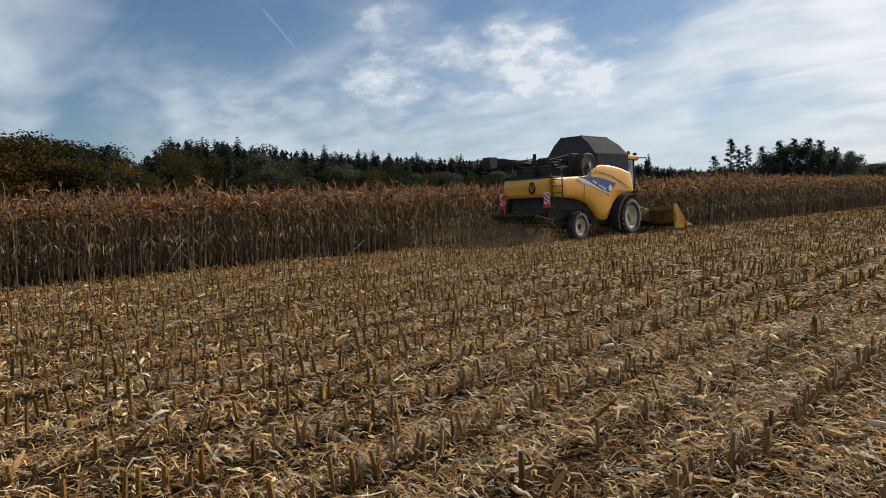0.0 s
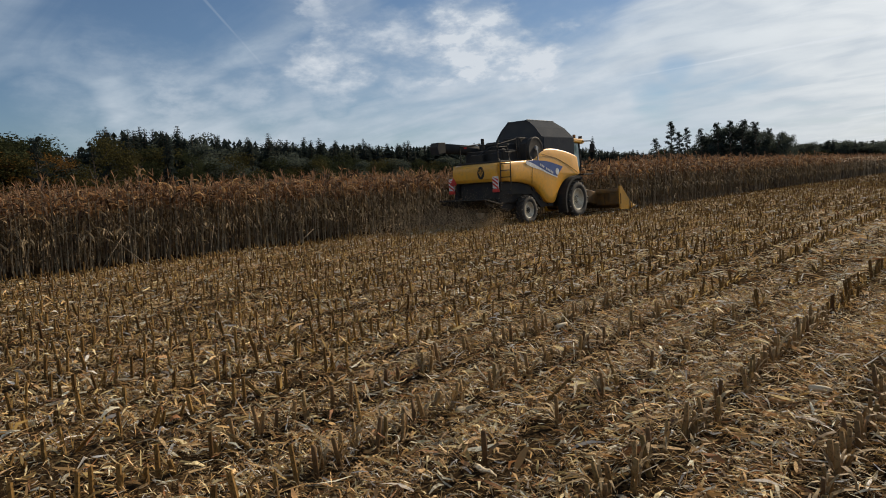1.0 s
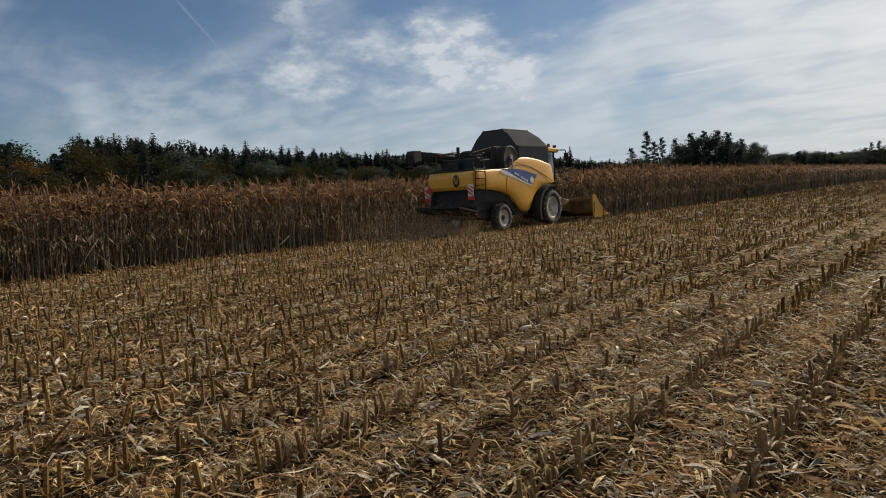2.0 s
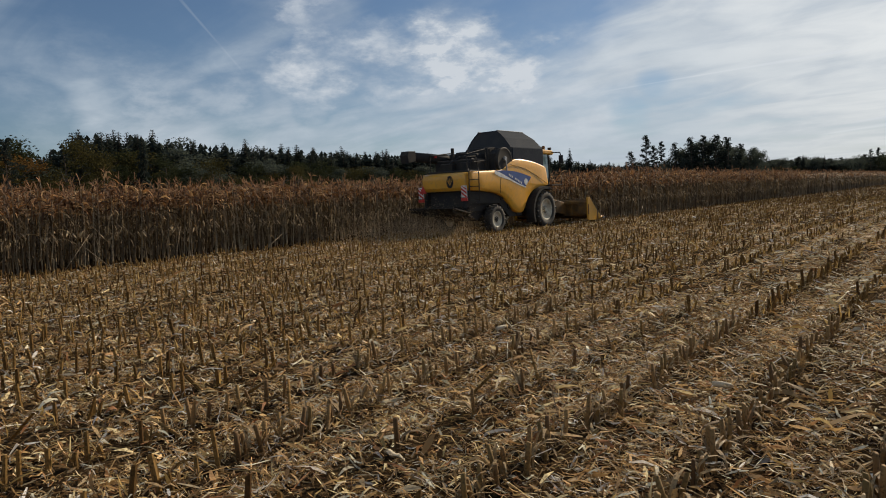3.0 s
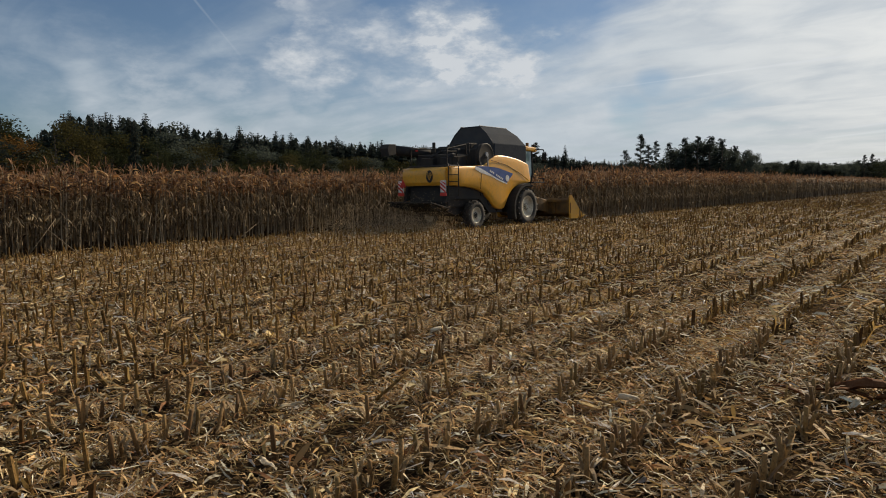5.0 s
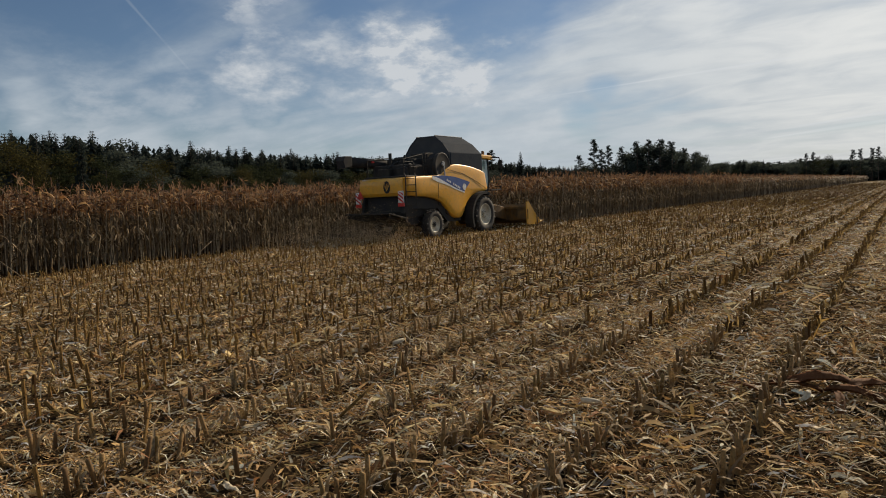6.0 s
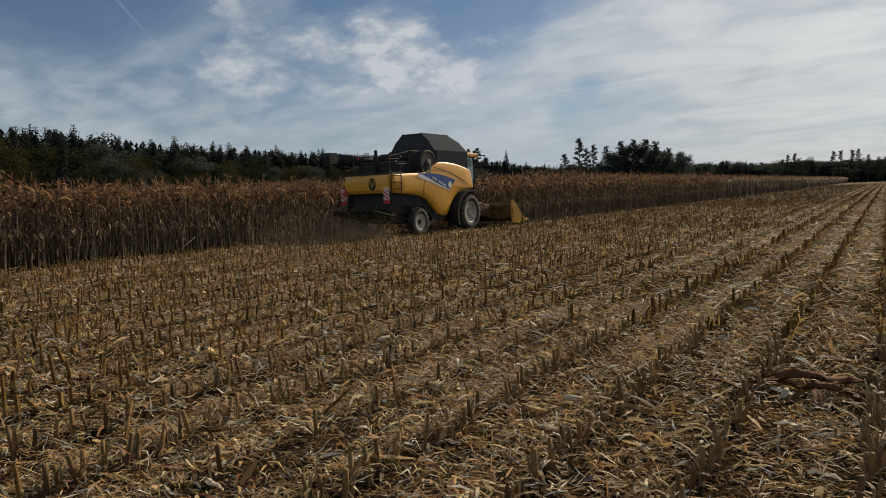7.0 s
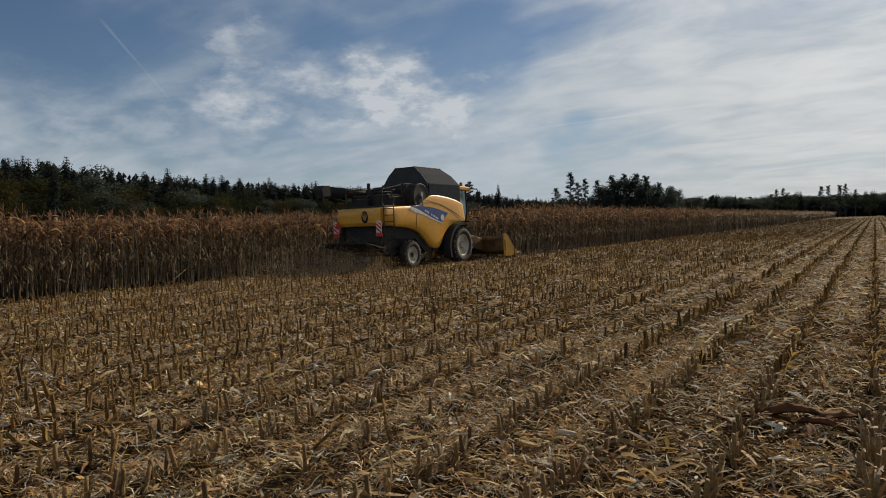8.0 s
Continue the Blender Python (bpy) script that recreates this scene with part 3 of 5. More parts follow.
M_BROWN_LEAF = material("brown_leaf", (0.15, 0.062, 0.024), 0.8, second=(0.085, 0.036, 0.016), size=9, third=(0.22, 0.105, 0.045), fine=45, translucent=0.25, spec=0.2)
single("maize_husk", leaf_mesh("h", 0.17, 0.07, 0.3, 0.4, 1), M_HUSK, pose(-3.05, 2.98, 0.075, 6, -14, 60), "pale dry maize husk lying on the straw", "husk")
single("maize_husk", leaf_mesh("h", 0.14, 0.06, 0.4, 0.5, 2), M_HUSK, pose(-2.37, 2.27, 0.07, 0, 10, 20), "small pale maize husk on chopped straw", "husk")
single("maize_husk", leaf_mesh("h", 0.15, 0.05, 0.2, 0.4, 3), M_HUSK, pose(0.03, 5.36, 0.08, 10, -20, 80), "pale husk tip beside a heap of dark leaves", "husk")
single("maize_husk", leaf_mesh("h", 0.2, 0.05, 0.3, 0.4, 5), M_HUSK, pose(-0.91, 3.39, 0.08, 0, 8, 75), "narrow pale husk lying among straw", "husk")
single("maize_husk", leaf_mesh("h", 0.19, 0.065, 0.2, 0.3, 8), M_HUSK, pose(0.2, 4.65, 0.08, 0, 4, 12), "broad bleached husk lying flat on the field", "husk")
LEAF_HEAP = [(0.10, 5.62, 0.11, 0.46, 0.15, 0.35, 14, -4, 8), (0.34, 5.5, 0.07, 0.42, 0.10, 0.3, 8, 6, -20), (-0.12, 5.55, 0.06, 0.5, 0.06, 0.3, 5, 4, 172), (0.0, 5.72, 0.07, 0.55, 0.07, 0.25, 10, -3, 30), (0.42, 5.72, 0.09, 0.38, 0.11, 0.4, 12, 5, 55), (-0.38, 5.42, 0.05, 0.42, 0.05, 0.3, 6, 0, 160), (0.22, 5.36, 0.06, 0.36, 0.07, 0.4, 4, -8, 100), (0.55, 5.45, 0.06, 0.5, 0.06, 0.3, 8, 3, -35), (0.16, 5.85, 0.06, 0.4, 0.08, 0.4, 10, 8, 140)]
for k, (x, y, z, length, width, curl, rx, ry, rz) in enumerate(LEAF_HEAP):
    what = "broad" if width > 0.09 else "narrow"
    single("maize_leaf", leaf_mesh("l", length, width, curl, 0.5, 4 + k), M_BROWN_LEAF, pose(x, y, z, rx, ry, rz), what + " torn brown maize leaf in a dark heap", "leaf", "heap of torn leaves")


def cob(m, label):
    bm = bmesh.new()
    lathe(bm, [(-0.075, 0.004), (-0.07, 0.018), (-0.03, 0.024), (0.02, 0.022), (0.06, 0.015), (0.075, 0.004)], 12)
    bmesh.ops.holes_fill(bm, edges=bm.edges[:])
    return single("maize_cob", bm, M_HUSK, m, label, "cob")


cob(pose(-1.25, 4.56, 0.075, 0, 5, 20), "broken pale maize cob lying on straw")
cob(pose(-3.9, 5.6, 0.06, 0, -8, 70), "pale stripped maize cob between stubble rows")


def fallen(a, b, r, label, mat=M_STUB):
    bm = bmesh.new()
    a, b = Vector(a), Vector(b)
    rod(bm, a, b, r, 8, r * 0.8)
    for s in (0.3, 0.62):
        p = a.lerp(b, s)
        rod(bm, p - (b - a).normalized() * 0.008, p + (b - a).normalized() * 0.008, r * 1.2, 8)
    ob = part("fallen_stalk", bm, mat, None, smooth=True)
    return tagged(ob, label, "stalk", "fallen stalks")


fallen((-4.3, 2.55, 0.03), (-4.05, 2.72, 0.2), 0.013, "broken maize stalk leaning out of the straw")
fallen((-3.55, 2.45, 0.03), (-3.95, 2.75, 0.17), 0.012, "slanting broken stalk propped on straw")
fallen((-2.42, 3.95, 0.04), (-2.62, 4.15, 0.26), 0.013, "stalk stump knocked aslant in its row")
fallen((-2.75, 3.5, 0.04), (-2.62, 3.75, 0.24), 0.012, "stalk stump bent towards the next row")
fallen((0.0, 5.2, 0.03), (0.34, 5.95, 0.10), 0.014, "long dark stalk lying over torn leaves")
fallen((-13.2, 37.0, 0.05), (-12.9, 40.0, 0.09), 0.03, "bleached stalk lying along the maize edge")
for x, y, dx, dy, z in ((-17.7, 6.3, 0.2, 0.8, 0.95), (-17.7, 7.5, 0.15, -0.7, 0.75), (-17.7, 12.3, 0.2, 0.9, 0.5), (-17.7, 9.3, 0.3, 0.4, 1.0), (-13.5, 32.4, 0.1, 0.7, 0.6)):
    fallen((x, y, 0.02), (x - dx, y + dy, z), 0.011, "snapped stalk leaning on the standing maize", M_CORN_STALK)


# ---- standing maize ----
def maize_plant(seed, plain=False):
    """One dry plant as arrays: vertices, quads, material of each quad."""
    r = np.random.default_rng(seed)
    V, F, I = [], [], []
    count = 0

    def add(v, f, i):
        nonlocal count
        V.append(v)
        F.append(f + count)
        I.append(np.full(len(f), i))
        count += len(v)

    tall = r.uniform(2.0, 2.3)
    hs = np.linspace(0, tall, 5)
    sway = np.cumsum(r.normal(0, 0.025, (5, 2)), 0)
    ang = np.linspace(0, 2 * math.pi, 5, endpoint=False)
    rad = np.linspace(0.017, 0.007, 5)
    ring = np.stack([np.cos(ang), np.sin(ang)], -1)
    v = np.concatenate([np.concatenate([ring * rad[k] + sway[k], np.full((5, 1), hs[k])], 1) for k in range(5)])
    k, j = np.meshgrid(np.arange(4), np.arange(5), indexing="ij")
    a, b = (k * 5 + j).ravel(), (k * 5 + (j + 1) % 5).ravel()
    add(v, np.stack([a, b, b + 5, a + 5], -1), 1)

    def at(h):
        return np.array([np.interp(h, hs, sway[:, 0]), np.interp(h, hs, sway[:, 1]), h])

    turn = r.uniform(0, math.pi)
    levels = np.concatenate([[0.5, 0.8], np.linspace(1.0, 1.6, 5), np.linspace(1.72, tall - 0.14, 5)])
    for n, h in enumerate(levels[2::2] if plain else levels):
        turn += math.pi + r.normal(0, 0.5)
        length = r.uniform(0.4, 0.7) * (0.6 if h < 0.9 else 1.0)
        high = h > 1.7
        width = r.uniform(0.04, 0.07) if high else r.uniform(0.03, 0.055)
        rise = r.uniform(-0.2, 1.2) if high else r.uniform(-1.35, 0.5)
        p, el, out, segs = at(h), rise, [], 3 if plain else 5
        droop = r.uniform(1.4, 2.8) / segs
        snap = r.integers(1, segs)
        yaw = turn
        for s in range(segs + 1):
            w = width * (1 - 0.85 * (s / segs) ** 1.7) * 0.5
            side = np.array([-math.sin(yaw), math.cos(yaw), r.normal(0, 0.5)]) * w
            out += [p - side, p + side]
            d = np.array([math.cos(yaw) * math.cos(el), math.sin(yaw) * math.cos(el), math.sin(el)])
            p = p + d * length / segs
            el = max(el - droop * (1.8 if s == snap else 0.7), -1.5)
            yaw += r.normal(0, 0.25)
        m = np.arange(segs)
        add(np.array(out), np.stack([2 * m, 2 * m + 1, 2 * m + 3, 2 * m + 2], -1), 4 if high else 0)
    # tassel
    for n in range(2 if plain else 4):
        yaw, el, p, out = r.uniform(0, 6.28), r.uniform(0.7, 1.5), at(tall) + [0, 0, -0.02], []
        for s in range(4):
            side = np.array([-math.sin(yaw), math.cos(yaw), 0]) * (0.012 - 0.0025 * s)
            out += [p - side, p + side]
            p = p + np.array([math.cos(yaw) * math.cos(el), math.sin(yaw) * math.cos(el), math.sin(el)]) * r.uniform(0.045, 0.085)
            el -= r.uniform(-0.05, 0.22)
        m = np.arange(3)
        add(np.array(out), np.stack([2 * m, 2 * m + 1, 2 * m + 3, 2 * m + 2], -1), 2)
    # ear in its husk, hanging down
    if r.random() < 0.8 and not plain:
        h, yaw = r.uniform(0.85, 1.15), r.uniform(0, 6.28)
        o = at(h)
        d = np.array([math.cos(yaw) * 0.6, math.sin(yaw) * 0.6, -0.8])
        s1 = np.array([-math.sin(yaw), math.cos(yaw), 0])
        s2 = np.cross(d, s1)
        rows = []
        for t, w in ((0, 0.012), (0.07, 0.028), (0.15, 0.024), (0.22, 0.006)):
            rows += [o + d * t + (s1 * math.cos(q) + s2 * math.sin(q)) * w for q in (0, 1.57, 3.14, 4.71)]
        k, j = np.meshgrid(np.arange(3), np.arange(4), indexing="ij")
        a, b = (k * 4 + j).ravel(), (k * 4 + (j + 1) % 4).ravel()
        add(np.array(rows), np.stack([a, b, b + 4, a + 4], -1), 3)
    return np.concatenate(V), np.concatenate(F), np.concatenate(I)


PLANTS = [maize_plant(100 + k) for k in range(14)]
PLAIN = [maize_plant(140 + k, True) for k in range(8)]


def maize_field(name, spots, label, spread=1.0, plants=PLANTS, height=1.04):
    V, F, I, count = [], [], [], 0
    pick = rng.integers(0, len(plants), len(spots))
    for p, (v, f, i) in enumerate(plants):
        some = spots[pick == p]
        n = len(some)
        if not n:
            continue
        a = rng.uniform(0, 2 * math.pi, n)
        tall = rng.normal(height, 0.06, n).clip(0.8, 1.2)
        lean = rng.normal(0, 0.035, (n, 2)) + np.array([0.01, 0.035])
        c, s = np.cos(a)[:, None], np.sin(a)[:, None]
        x = (v[None, :, 0] * c - v[None, :, 1] * s) * spread + lean[:, :1] * v[None, :, 2] + some[:, :1]
        y = (v[None, :, 0] * s + v[None, :, 1] * c) * spread + lean[:, 1:] * v[None, :, 2] + some[:, 1:2]
        z = v[None, :, 2] * tall[:, None] + 0 * x
        V.append(np.stack([x, y, z], -1).reshape(-1, 3))
        F.append((np.arange(n)[:, None, None] * len(v) + f[None]).reshape(-1, 4) + count)
        I.append(np.tile(i, n))
        count += n * len(v)
    me = mesh_of(name, np.concatenate(V), np.concatenate(F), [M_CORN_LEAF, M_CORN_STALK, M_TASSEL, M_HUSK_STANDING, M_CORN_TOP], np.concatenate(I))
    tagged(new(name, me), label, "maize", kind="stuff")


M_HUSK_STANDING = material("standing_husk", (0.40, 0.30, 0.17), 0.75, third=(0.26, 0.17, 0.08), fine=40)


def spots(x_edge, rows, y0, y1, step):
    out = []
    for k in range(rows):
        ys = np.arange(y0, y1, step)
        ys = ys + rng.normal(0, step * 0.3, len(ys))
        out.append(np.stack([x_edge - k * ROW + rng.normal(0, 0.05, len(ys)), ys], -1))
    return np.concatenate(out)


maize_field("standing_maize", spots(EDGE_LEFT, 7, -5, CUT_Y + 1.5, 0.155), "tall dry brown standing maize at the cut edge", height=0.96)
maize_field("standing_maize", spots(EDGE_RIGHT, 6, CUT_Y, 75, 0.165), "tall dry brown standing maize ahead of the harvester")
maize_field("standing_maize", spots(EDGE_RIGHT, 5, 75, 160, 0.26), "far dry standing maize along the field edge", 1.5, PLAIN)
maize_field("standing_maize", spots(EDGE_RIGHT, 4, 160, 335, 0.6), "distant dry standing maize", 2.4, PLAIN)
maize_field("standing_maize", np.concatenate([spots(EDGE_LEFT - 5.25, 18, -8, 60, 0.9), spots(EDGE_LEFT - 0.7, 10, 60, 330, 3.5)]), "inner rows of dry standing maize", 2.4, PLAIN, 0.97)


# ---- trees ----
def crown_leaves(centres, radii, per, size, r, flat=0.8):
    """Small leaf clumps scattered through and over lumps of a crown."""
    C = []
    for c, rad in zip(centres, radii):
        d = r.normal(size=(per, 3))
        d /= np.linalg.norm(d, axis=1, keepdims=True)
        C.append(c + d * rad * r.uniform(0.35, 1.08, (per, 1)) * np.array([1, 1, flat]))
    C = np.concatenate(C)
    n = len(C)
    u = r.normal(size=(n, 3))
    u /= np.linalg.norm(u, axis=1, keepdims=True)
    w = np.cross(u, r.normal(size=(n, 3)))
    w /= np.linalg.norm(w, axis=1, keepdims=True)
    s = size * r.uniform(0.5, 1.3, (n, 1))
    v = np.stack([C - u * s, C + w * s * 0.6, C + u * s, C - w * s * 0.6], 1).reshape(-1, 3)
    return v, np.arange(4 * n).reshape(-1, 4)


def limb(bm, a, b, r0, r1, seg=6):
    rod(bm, a, b, r0, seg, r1)


def broadleaf(name, seed, leaf_mat, tall=10.0, wide=0.38, label="", trunk_part=0.22, dense=80, size=0.13):
    """A broadleaved tree, its height given: trunk with limbs, crown of leaf clumps."""
    r = np.random.default_rng(seed)
    root = new(name)
    bm = bmesh.new()
    fork = tall * trunk_part
    limb(bm, (0, 0, -0.1), (0.1, 0, fork), tall * 0.022, tall * 0.016, 8)
    limb(bm, (0.1, 0, fork), (0.0, 0.1, tall * 0.8), tall * 0.016, tall * 0.004, 7)
    centres, radii = [], []
    for k in range(32):
        h = r.uniform(trunk_part * 0.9, 0.93)
        reach = wide * tall * math.sin(math.pi * min(1, (h - trunk_part * 0.7) / (1.05 - trunk_part * 0.7))) ** 0.6 * r.uniform(0.35, 0.95)
        a = r.uniform(0, 6.28)
        c = np.array([math.cos(a) * reach, math.sin(a) * reach, h * tall])
        centres.append(c)
        radii.append(tall * r.uniform(0.095, 0.155))
        if k < 12:
            limb(bm, (0.05, 0, max(fork, h * tall * 0.7)), tuple(c), tall * 0.008, tall * 0.002, 5)
    part("trunk", bm, M_BARK, root)
    v, f = crown_leaves(centres, radii, int(dense * 2.2), size * 0.95, r)
    ob = new("crown", mesh_of("crown", v, f, [leaf_mat]))
    ob.parent = root
    return tagged(root, label, "tree")


def spruce(name, seed, tall=10.0, wide=0.17, label="", bare=0.08, gaps=0.0, droop=0.35):
    """A conifer: straight trunk, whorls of branches with hanging sprays of needles."""
    r = np.random.default_rng(seed)
    root = new(name)
    bm = bmesh.new()
    limb(bm, (0, 0, -0.1), (0, 0, tall * 0.97), tall * 0.016, tall * 0.002, 7)
    V = []
    levels = 30
    for k in range(levels):
        s = bare + (1 - bare) * (k / levels) ** 0.92
        if r.random() < gaps:
            continue
        reach = wide * tall * (1 - s) ** 0.82 * r.uniform(0.6, 1.25) + 0.004 * tall
        for a in r.uniform(0, 6.28, 8):
            far = reach * r.uniform(0.6, 1.1)
            o = np.array([0, 0, s * tall])
            d = np.array([math.cos(a), math.sin(a), 0])
            side = np.array([-math.sin(a), math.cos(a), 0])
            if k % 3 == 0:
                limb(bm, tuple(o), tuple(o + d * far * 0.8 - np.array([0, 0, droop * far * 0.5])), tall * 0.003, tall * 0.001, 4)
            for t in (0.2, 0.45, 0.7, 0.95):
                p = o + d * far * t - np.array([0, 0, droop * far * t * t]) + r.normal(0, 0.03, 3) * tall * 0.2
                w = far * (0.42 - 0.26 * t) * r.uniform(0.7, 1.2)
                hang = np.array([0, 0, -tall * r.uniform(0.025, 0.055) * min(1, 1.6 * (1 - s) + 0.1)])
                V.append([p - side * w + hang, p - d * w * 0.5, p + side * w + hang, p + d * far * 0.22 - np.array([0, 0, droop * far * 0.15])])
    part("trunk", bm, M_BARK, root)
    v = np.array(V).reshape(-1, 3)
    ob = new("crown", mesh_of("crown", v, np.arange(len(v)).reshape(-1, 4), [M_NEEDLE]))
    ob.parent = root
    return tagged(root, label, "tree")


def pine(name, seed, tall=10.0, label=""):
    """A sparse, irregular conifer with a bare stem and loose flat clumps."""
    r = np.random.default_rng(seed)
    root = new(name)
    bm = bmesh.new()
    top = (r.normal(0, 0.2), r.normal(0, 0.2), tall * 0.97)
    limb(bm, (0, 0, -0.1), top, tall * 0.016, tall * 0.003, 7)
    centres, radii = [], []
    for k in range(44):
        h = 0.30 + 0.68 * (k / 43)
        a = r.uniform(0, 6.28)
        far = tall * (0.22 - 0.19 * (h - 0.30) / 0.68) * r.uniform(0.25, 1.15)
        c = np.array([math.cos(a) * far, math.sin(a) * far, h * tall])
        limb(bm, (0, 0, h * tall - 0.3), tuple(c), tall * 0.004, tall * 0.0015, 5)
        centres.append(c)
        radii.append(tall * r.uniform(0.03, 0.062))
    part("trunk", bm, M_BARK, root)
    v, f = crown_leaves(centres, radii, 70, 0.10, r, 0.45)
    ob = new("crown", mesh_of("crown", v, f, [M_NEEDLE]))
    ob.parent = root
    return tagged(root, label, "tree")


kinds = {
    "spruce": [spruce("spruce_tree", 20 + k, wide=w, gaps=g, droop=d, label="dark green spruce in the forest edge") for k, (w, g, d) in enumerate(((0.22, 0.0, 0.35), (0.27, 0.08, 0.45), (0.20, 0.05, 0.3), (0.25, 0.12, 0.5)))],
    "pine": [pine("pine_tree", 40 + k, label="loose dark pine standing above its neighbours") for k in range(3)],
    "green": [broadleaf("broadleaf_tree", 50 + k, M_LEAF_GREEN, wide=w, label="dull green broadleaved tree at the forest edge") for k, w in enumerate((0.33, 0.4, 0.28))],
    "olive": [broadleaf("broadleaf_tree", 60 + k, M_LEAF_OLIVE, wide=w, label="yellowing broadleaved tree at the forest edge") for k, w in enumerate((0.3, 0.38))],
    "orange": [broadleaf("broadleaf_tree", 70 + k, M_LEAF_ORANGE, wide=w, label="autumn orange broadleaved tree at the forest edge") for k, w in enumerate((0.36, 0.42))],
    "dark": [broadleaf("broadleaf_tree", 80 + k, M_LEAF_HAZED, wide=w, trunk_part=0.2, dense=110, size=0.14, label="dark dense broadleaved tree in a small grove, haze in its leaf colour") for k, w in enumerate((0.40, 0.46, 0.36))],
}
used = set()
tree_rng = random.Random(5)
TOPS = [(95, 6.2), (79, 6.2), (75.5, 5.9), (73, 5.3), (70.6, 4.5), (69.2, 5.4), (67.5, 6.2), (63, 5.85), (60, 5.35), (53, 4.7), (47, 4.2), (41, 3.7), (38, 3.5), (34, 3.2), (30, 2.9), (27, 2.3), (24.4, 2.0), (22, 2.1), (15, 2.0), (13, 1.75), (11.5, 1.75), (9, 1.55), (7.7, 1.4), (6, 1.6), (4, 1.35), (0, 1.4), (-4, 1.3), (-8, 1.6), (-20, 2.4), (-30, 3.0)]
DIST = [(95, 120), (70, 128), (60, 145), (47, 190), (38, 235), (25, 280), (15, 330), (0, 350), (-30, 300)]


def between(table, yaw):
    pts = sorted(table)
    return float(np.interp(yaw, [p[0] for p in pts], [p[1] for p in pts]))


def plant_tree(kind, yaw, dist, tall, group):
    src = tree_rng.choice(kinds[kind])
    x, y = -math.sin(radians(yaw)) * dist, math.cos(radians(yaw)) * dist
    k = tall / 10.0
    m = pose(x, y, 0, 0, 0, tree_rng.uniform(0, 360))
    fat = tree_rng.uniform(0.85, 1.2) * (1.65 if "forest edge" in group and "above" not in group else 1.0)
    if src.name not in used:
        used.add(src.name)
        ob = src
    else:
        ob = copy_thing(src, m)
    ob.matrix_basis = m
    ob.scale = (k * fat, k * fat, k)
    tagged(ob, group=group)
    return ob


yaw = 88.0
while yaw > -6:
    dist = between(DIST, yaw)
    el = between(TOPS, yaw)
    left = yaw > 72.3
    for row in range(6):
        d = dist + row * tree_rng.uniform(5, 7) + tree_rng.uniform(-3, 3)
        a = yaw + tree_rng.uniform(-0.6, 0.6)
        tall = (d * math.tan(radians(el)) + 1.6) * (tree_rng.uniform(0.92, 1.04) if tree_rng.random() < 0.85 else tree_rng.uniform(1.04, 1.1))
        if row == 5:
            kind = "dark"
            tall *= tree_rng.uniform(0.80, 0.93)
        elif left:
            kind = tree_rng.choice(["orange", "orange", "olive"] if row == 0 else ["orange", "olive", "green"] if row == 1 else ["green", "spruce", "olive"])
            tall *= 0.85 if row == 0 else 1.0
        elif row == 0:
            kind = tree_rng.choice(["green", "green", "dark", "olive", "green", "green", "spruce"] if yaw > 36 else ["spruce", "dark", "green", "spruce"])
            tall *= tree_rng.uniform(0.45, 0.72) if yaw > 36 else 0.75
        elif row == 1 and yaw > 36:
            kind = tree_rng.choice(["green", "dark", "green", "spruce", "spruce", "olive"])
            tall *= tree_rng.uniform(0.6, 0.86)
        else:
            kind = tree_rng.choice(["spruce"] if yaw > 13 else ["spruce", "dark", "spruce", "pine", "dark"])
        plant_tree(kind, a, d, tall, "forest edge trees")
    yaw -= math.degrees(tree_rng.uniform(2.7, 3.6) / dist) + (0.5 if left else 0.0) + (0.15 if yaw < 36 else 0)


def deep_forest():
    """The mass of the forest behind its edge: many ragged dark conifers in one mesh."""
    r = np.random.default_rng(11)
    V = []
    a = 88.0
    while a > -6:
        dist = between(DIST, a)
        for row in range(3):
            d = dist + 14 + row * 9 + r.uniform(-4, 4)
            b = a + r.uniform(-0.4, 0.4)
            tall = (d * math.tan(radians(between(TOPS, b))) + 1.6) * r.uniform(0.88, 1.02)
            o = np.array([-math.sin(radians(b)) * d, math.cos(radians(b)) * d, 0])
            wide = tall * r.uniform(0.17, 0.23)
            for t in r.uniform(0, 3.14, 2):
                u = np.array([math.cos(t), math.sin(t), 0]) * wide * 0.8
                V.append([o - u, o + u, o + np.array([0, 0, tall * 0.93]) + u * 0.03, o + np.array([0, 0, tall * 0.93]) - u * 0.03])
            for s in np.linspace(0.1, 0.97, 13):
                reach = wide * 1.2 * (1 - s) ** 0.55 * r.uniform(0.6, 1.3) + 0.15
                for t in r.uniform(0, 6.28, 6):
                    way = np.array([math.cos(t), math.sin(t), 0])
                    side = np.array([-math.sin(t), math.cos(t), 0])
                    p = o + np.array([0, 0, s * tall]) + way * reach * 0.5
                    w = reach * r.uniform(0.3, 0.55)
                    V.append([p - side * w - np.array([0, 0, tall * r.uniform(0.04, 0.08)]), p - way * reach * 0.5, p + side * w - np.array([0, 0, tall * r.uniform(0.04, 0.08)]), p + way * reach * 0.55 - np.array([0, 0, tall * 0.06])])
        a -= math.degrees(1.45 / dist)
    v = np.array(V).reshape(-1, 3)
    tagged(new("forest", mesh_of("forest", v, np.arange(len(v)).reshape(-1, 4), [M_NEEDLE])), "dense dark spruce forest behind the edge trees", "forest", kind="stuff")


deep_forest()
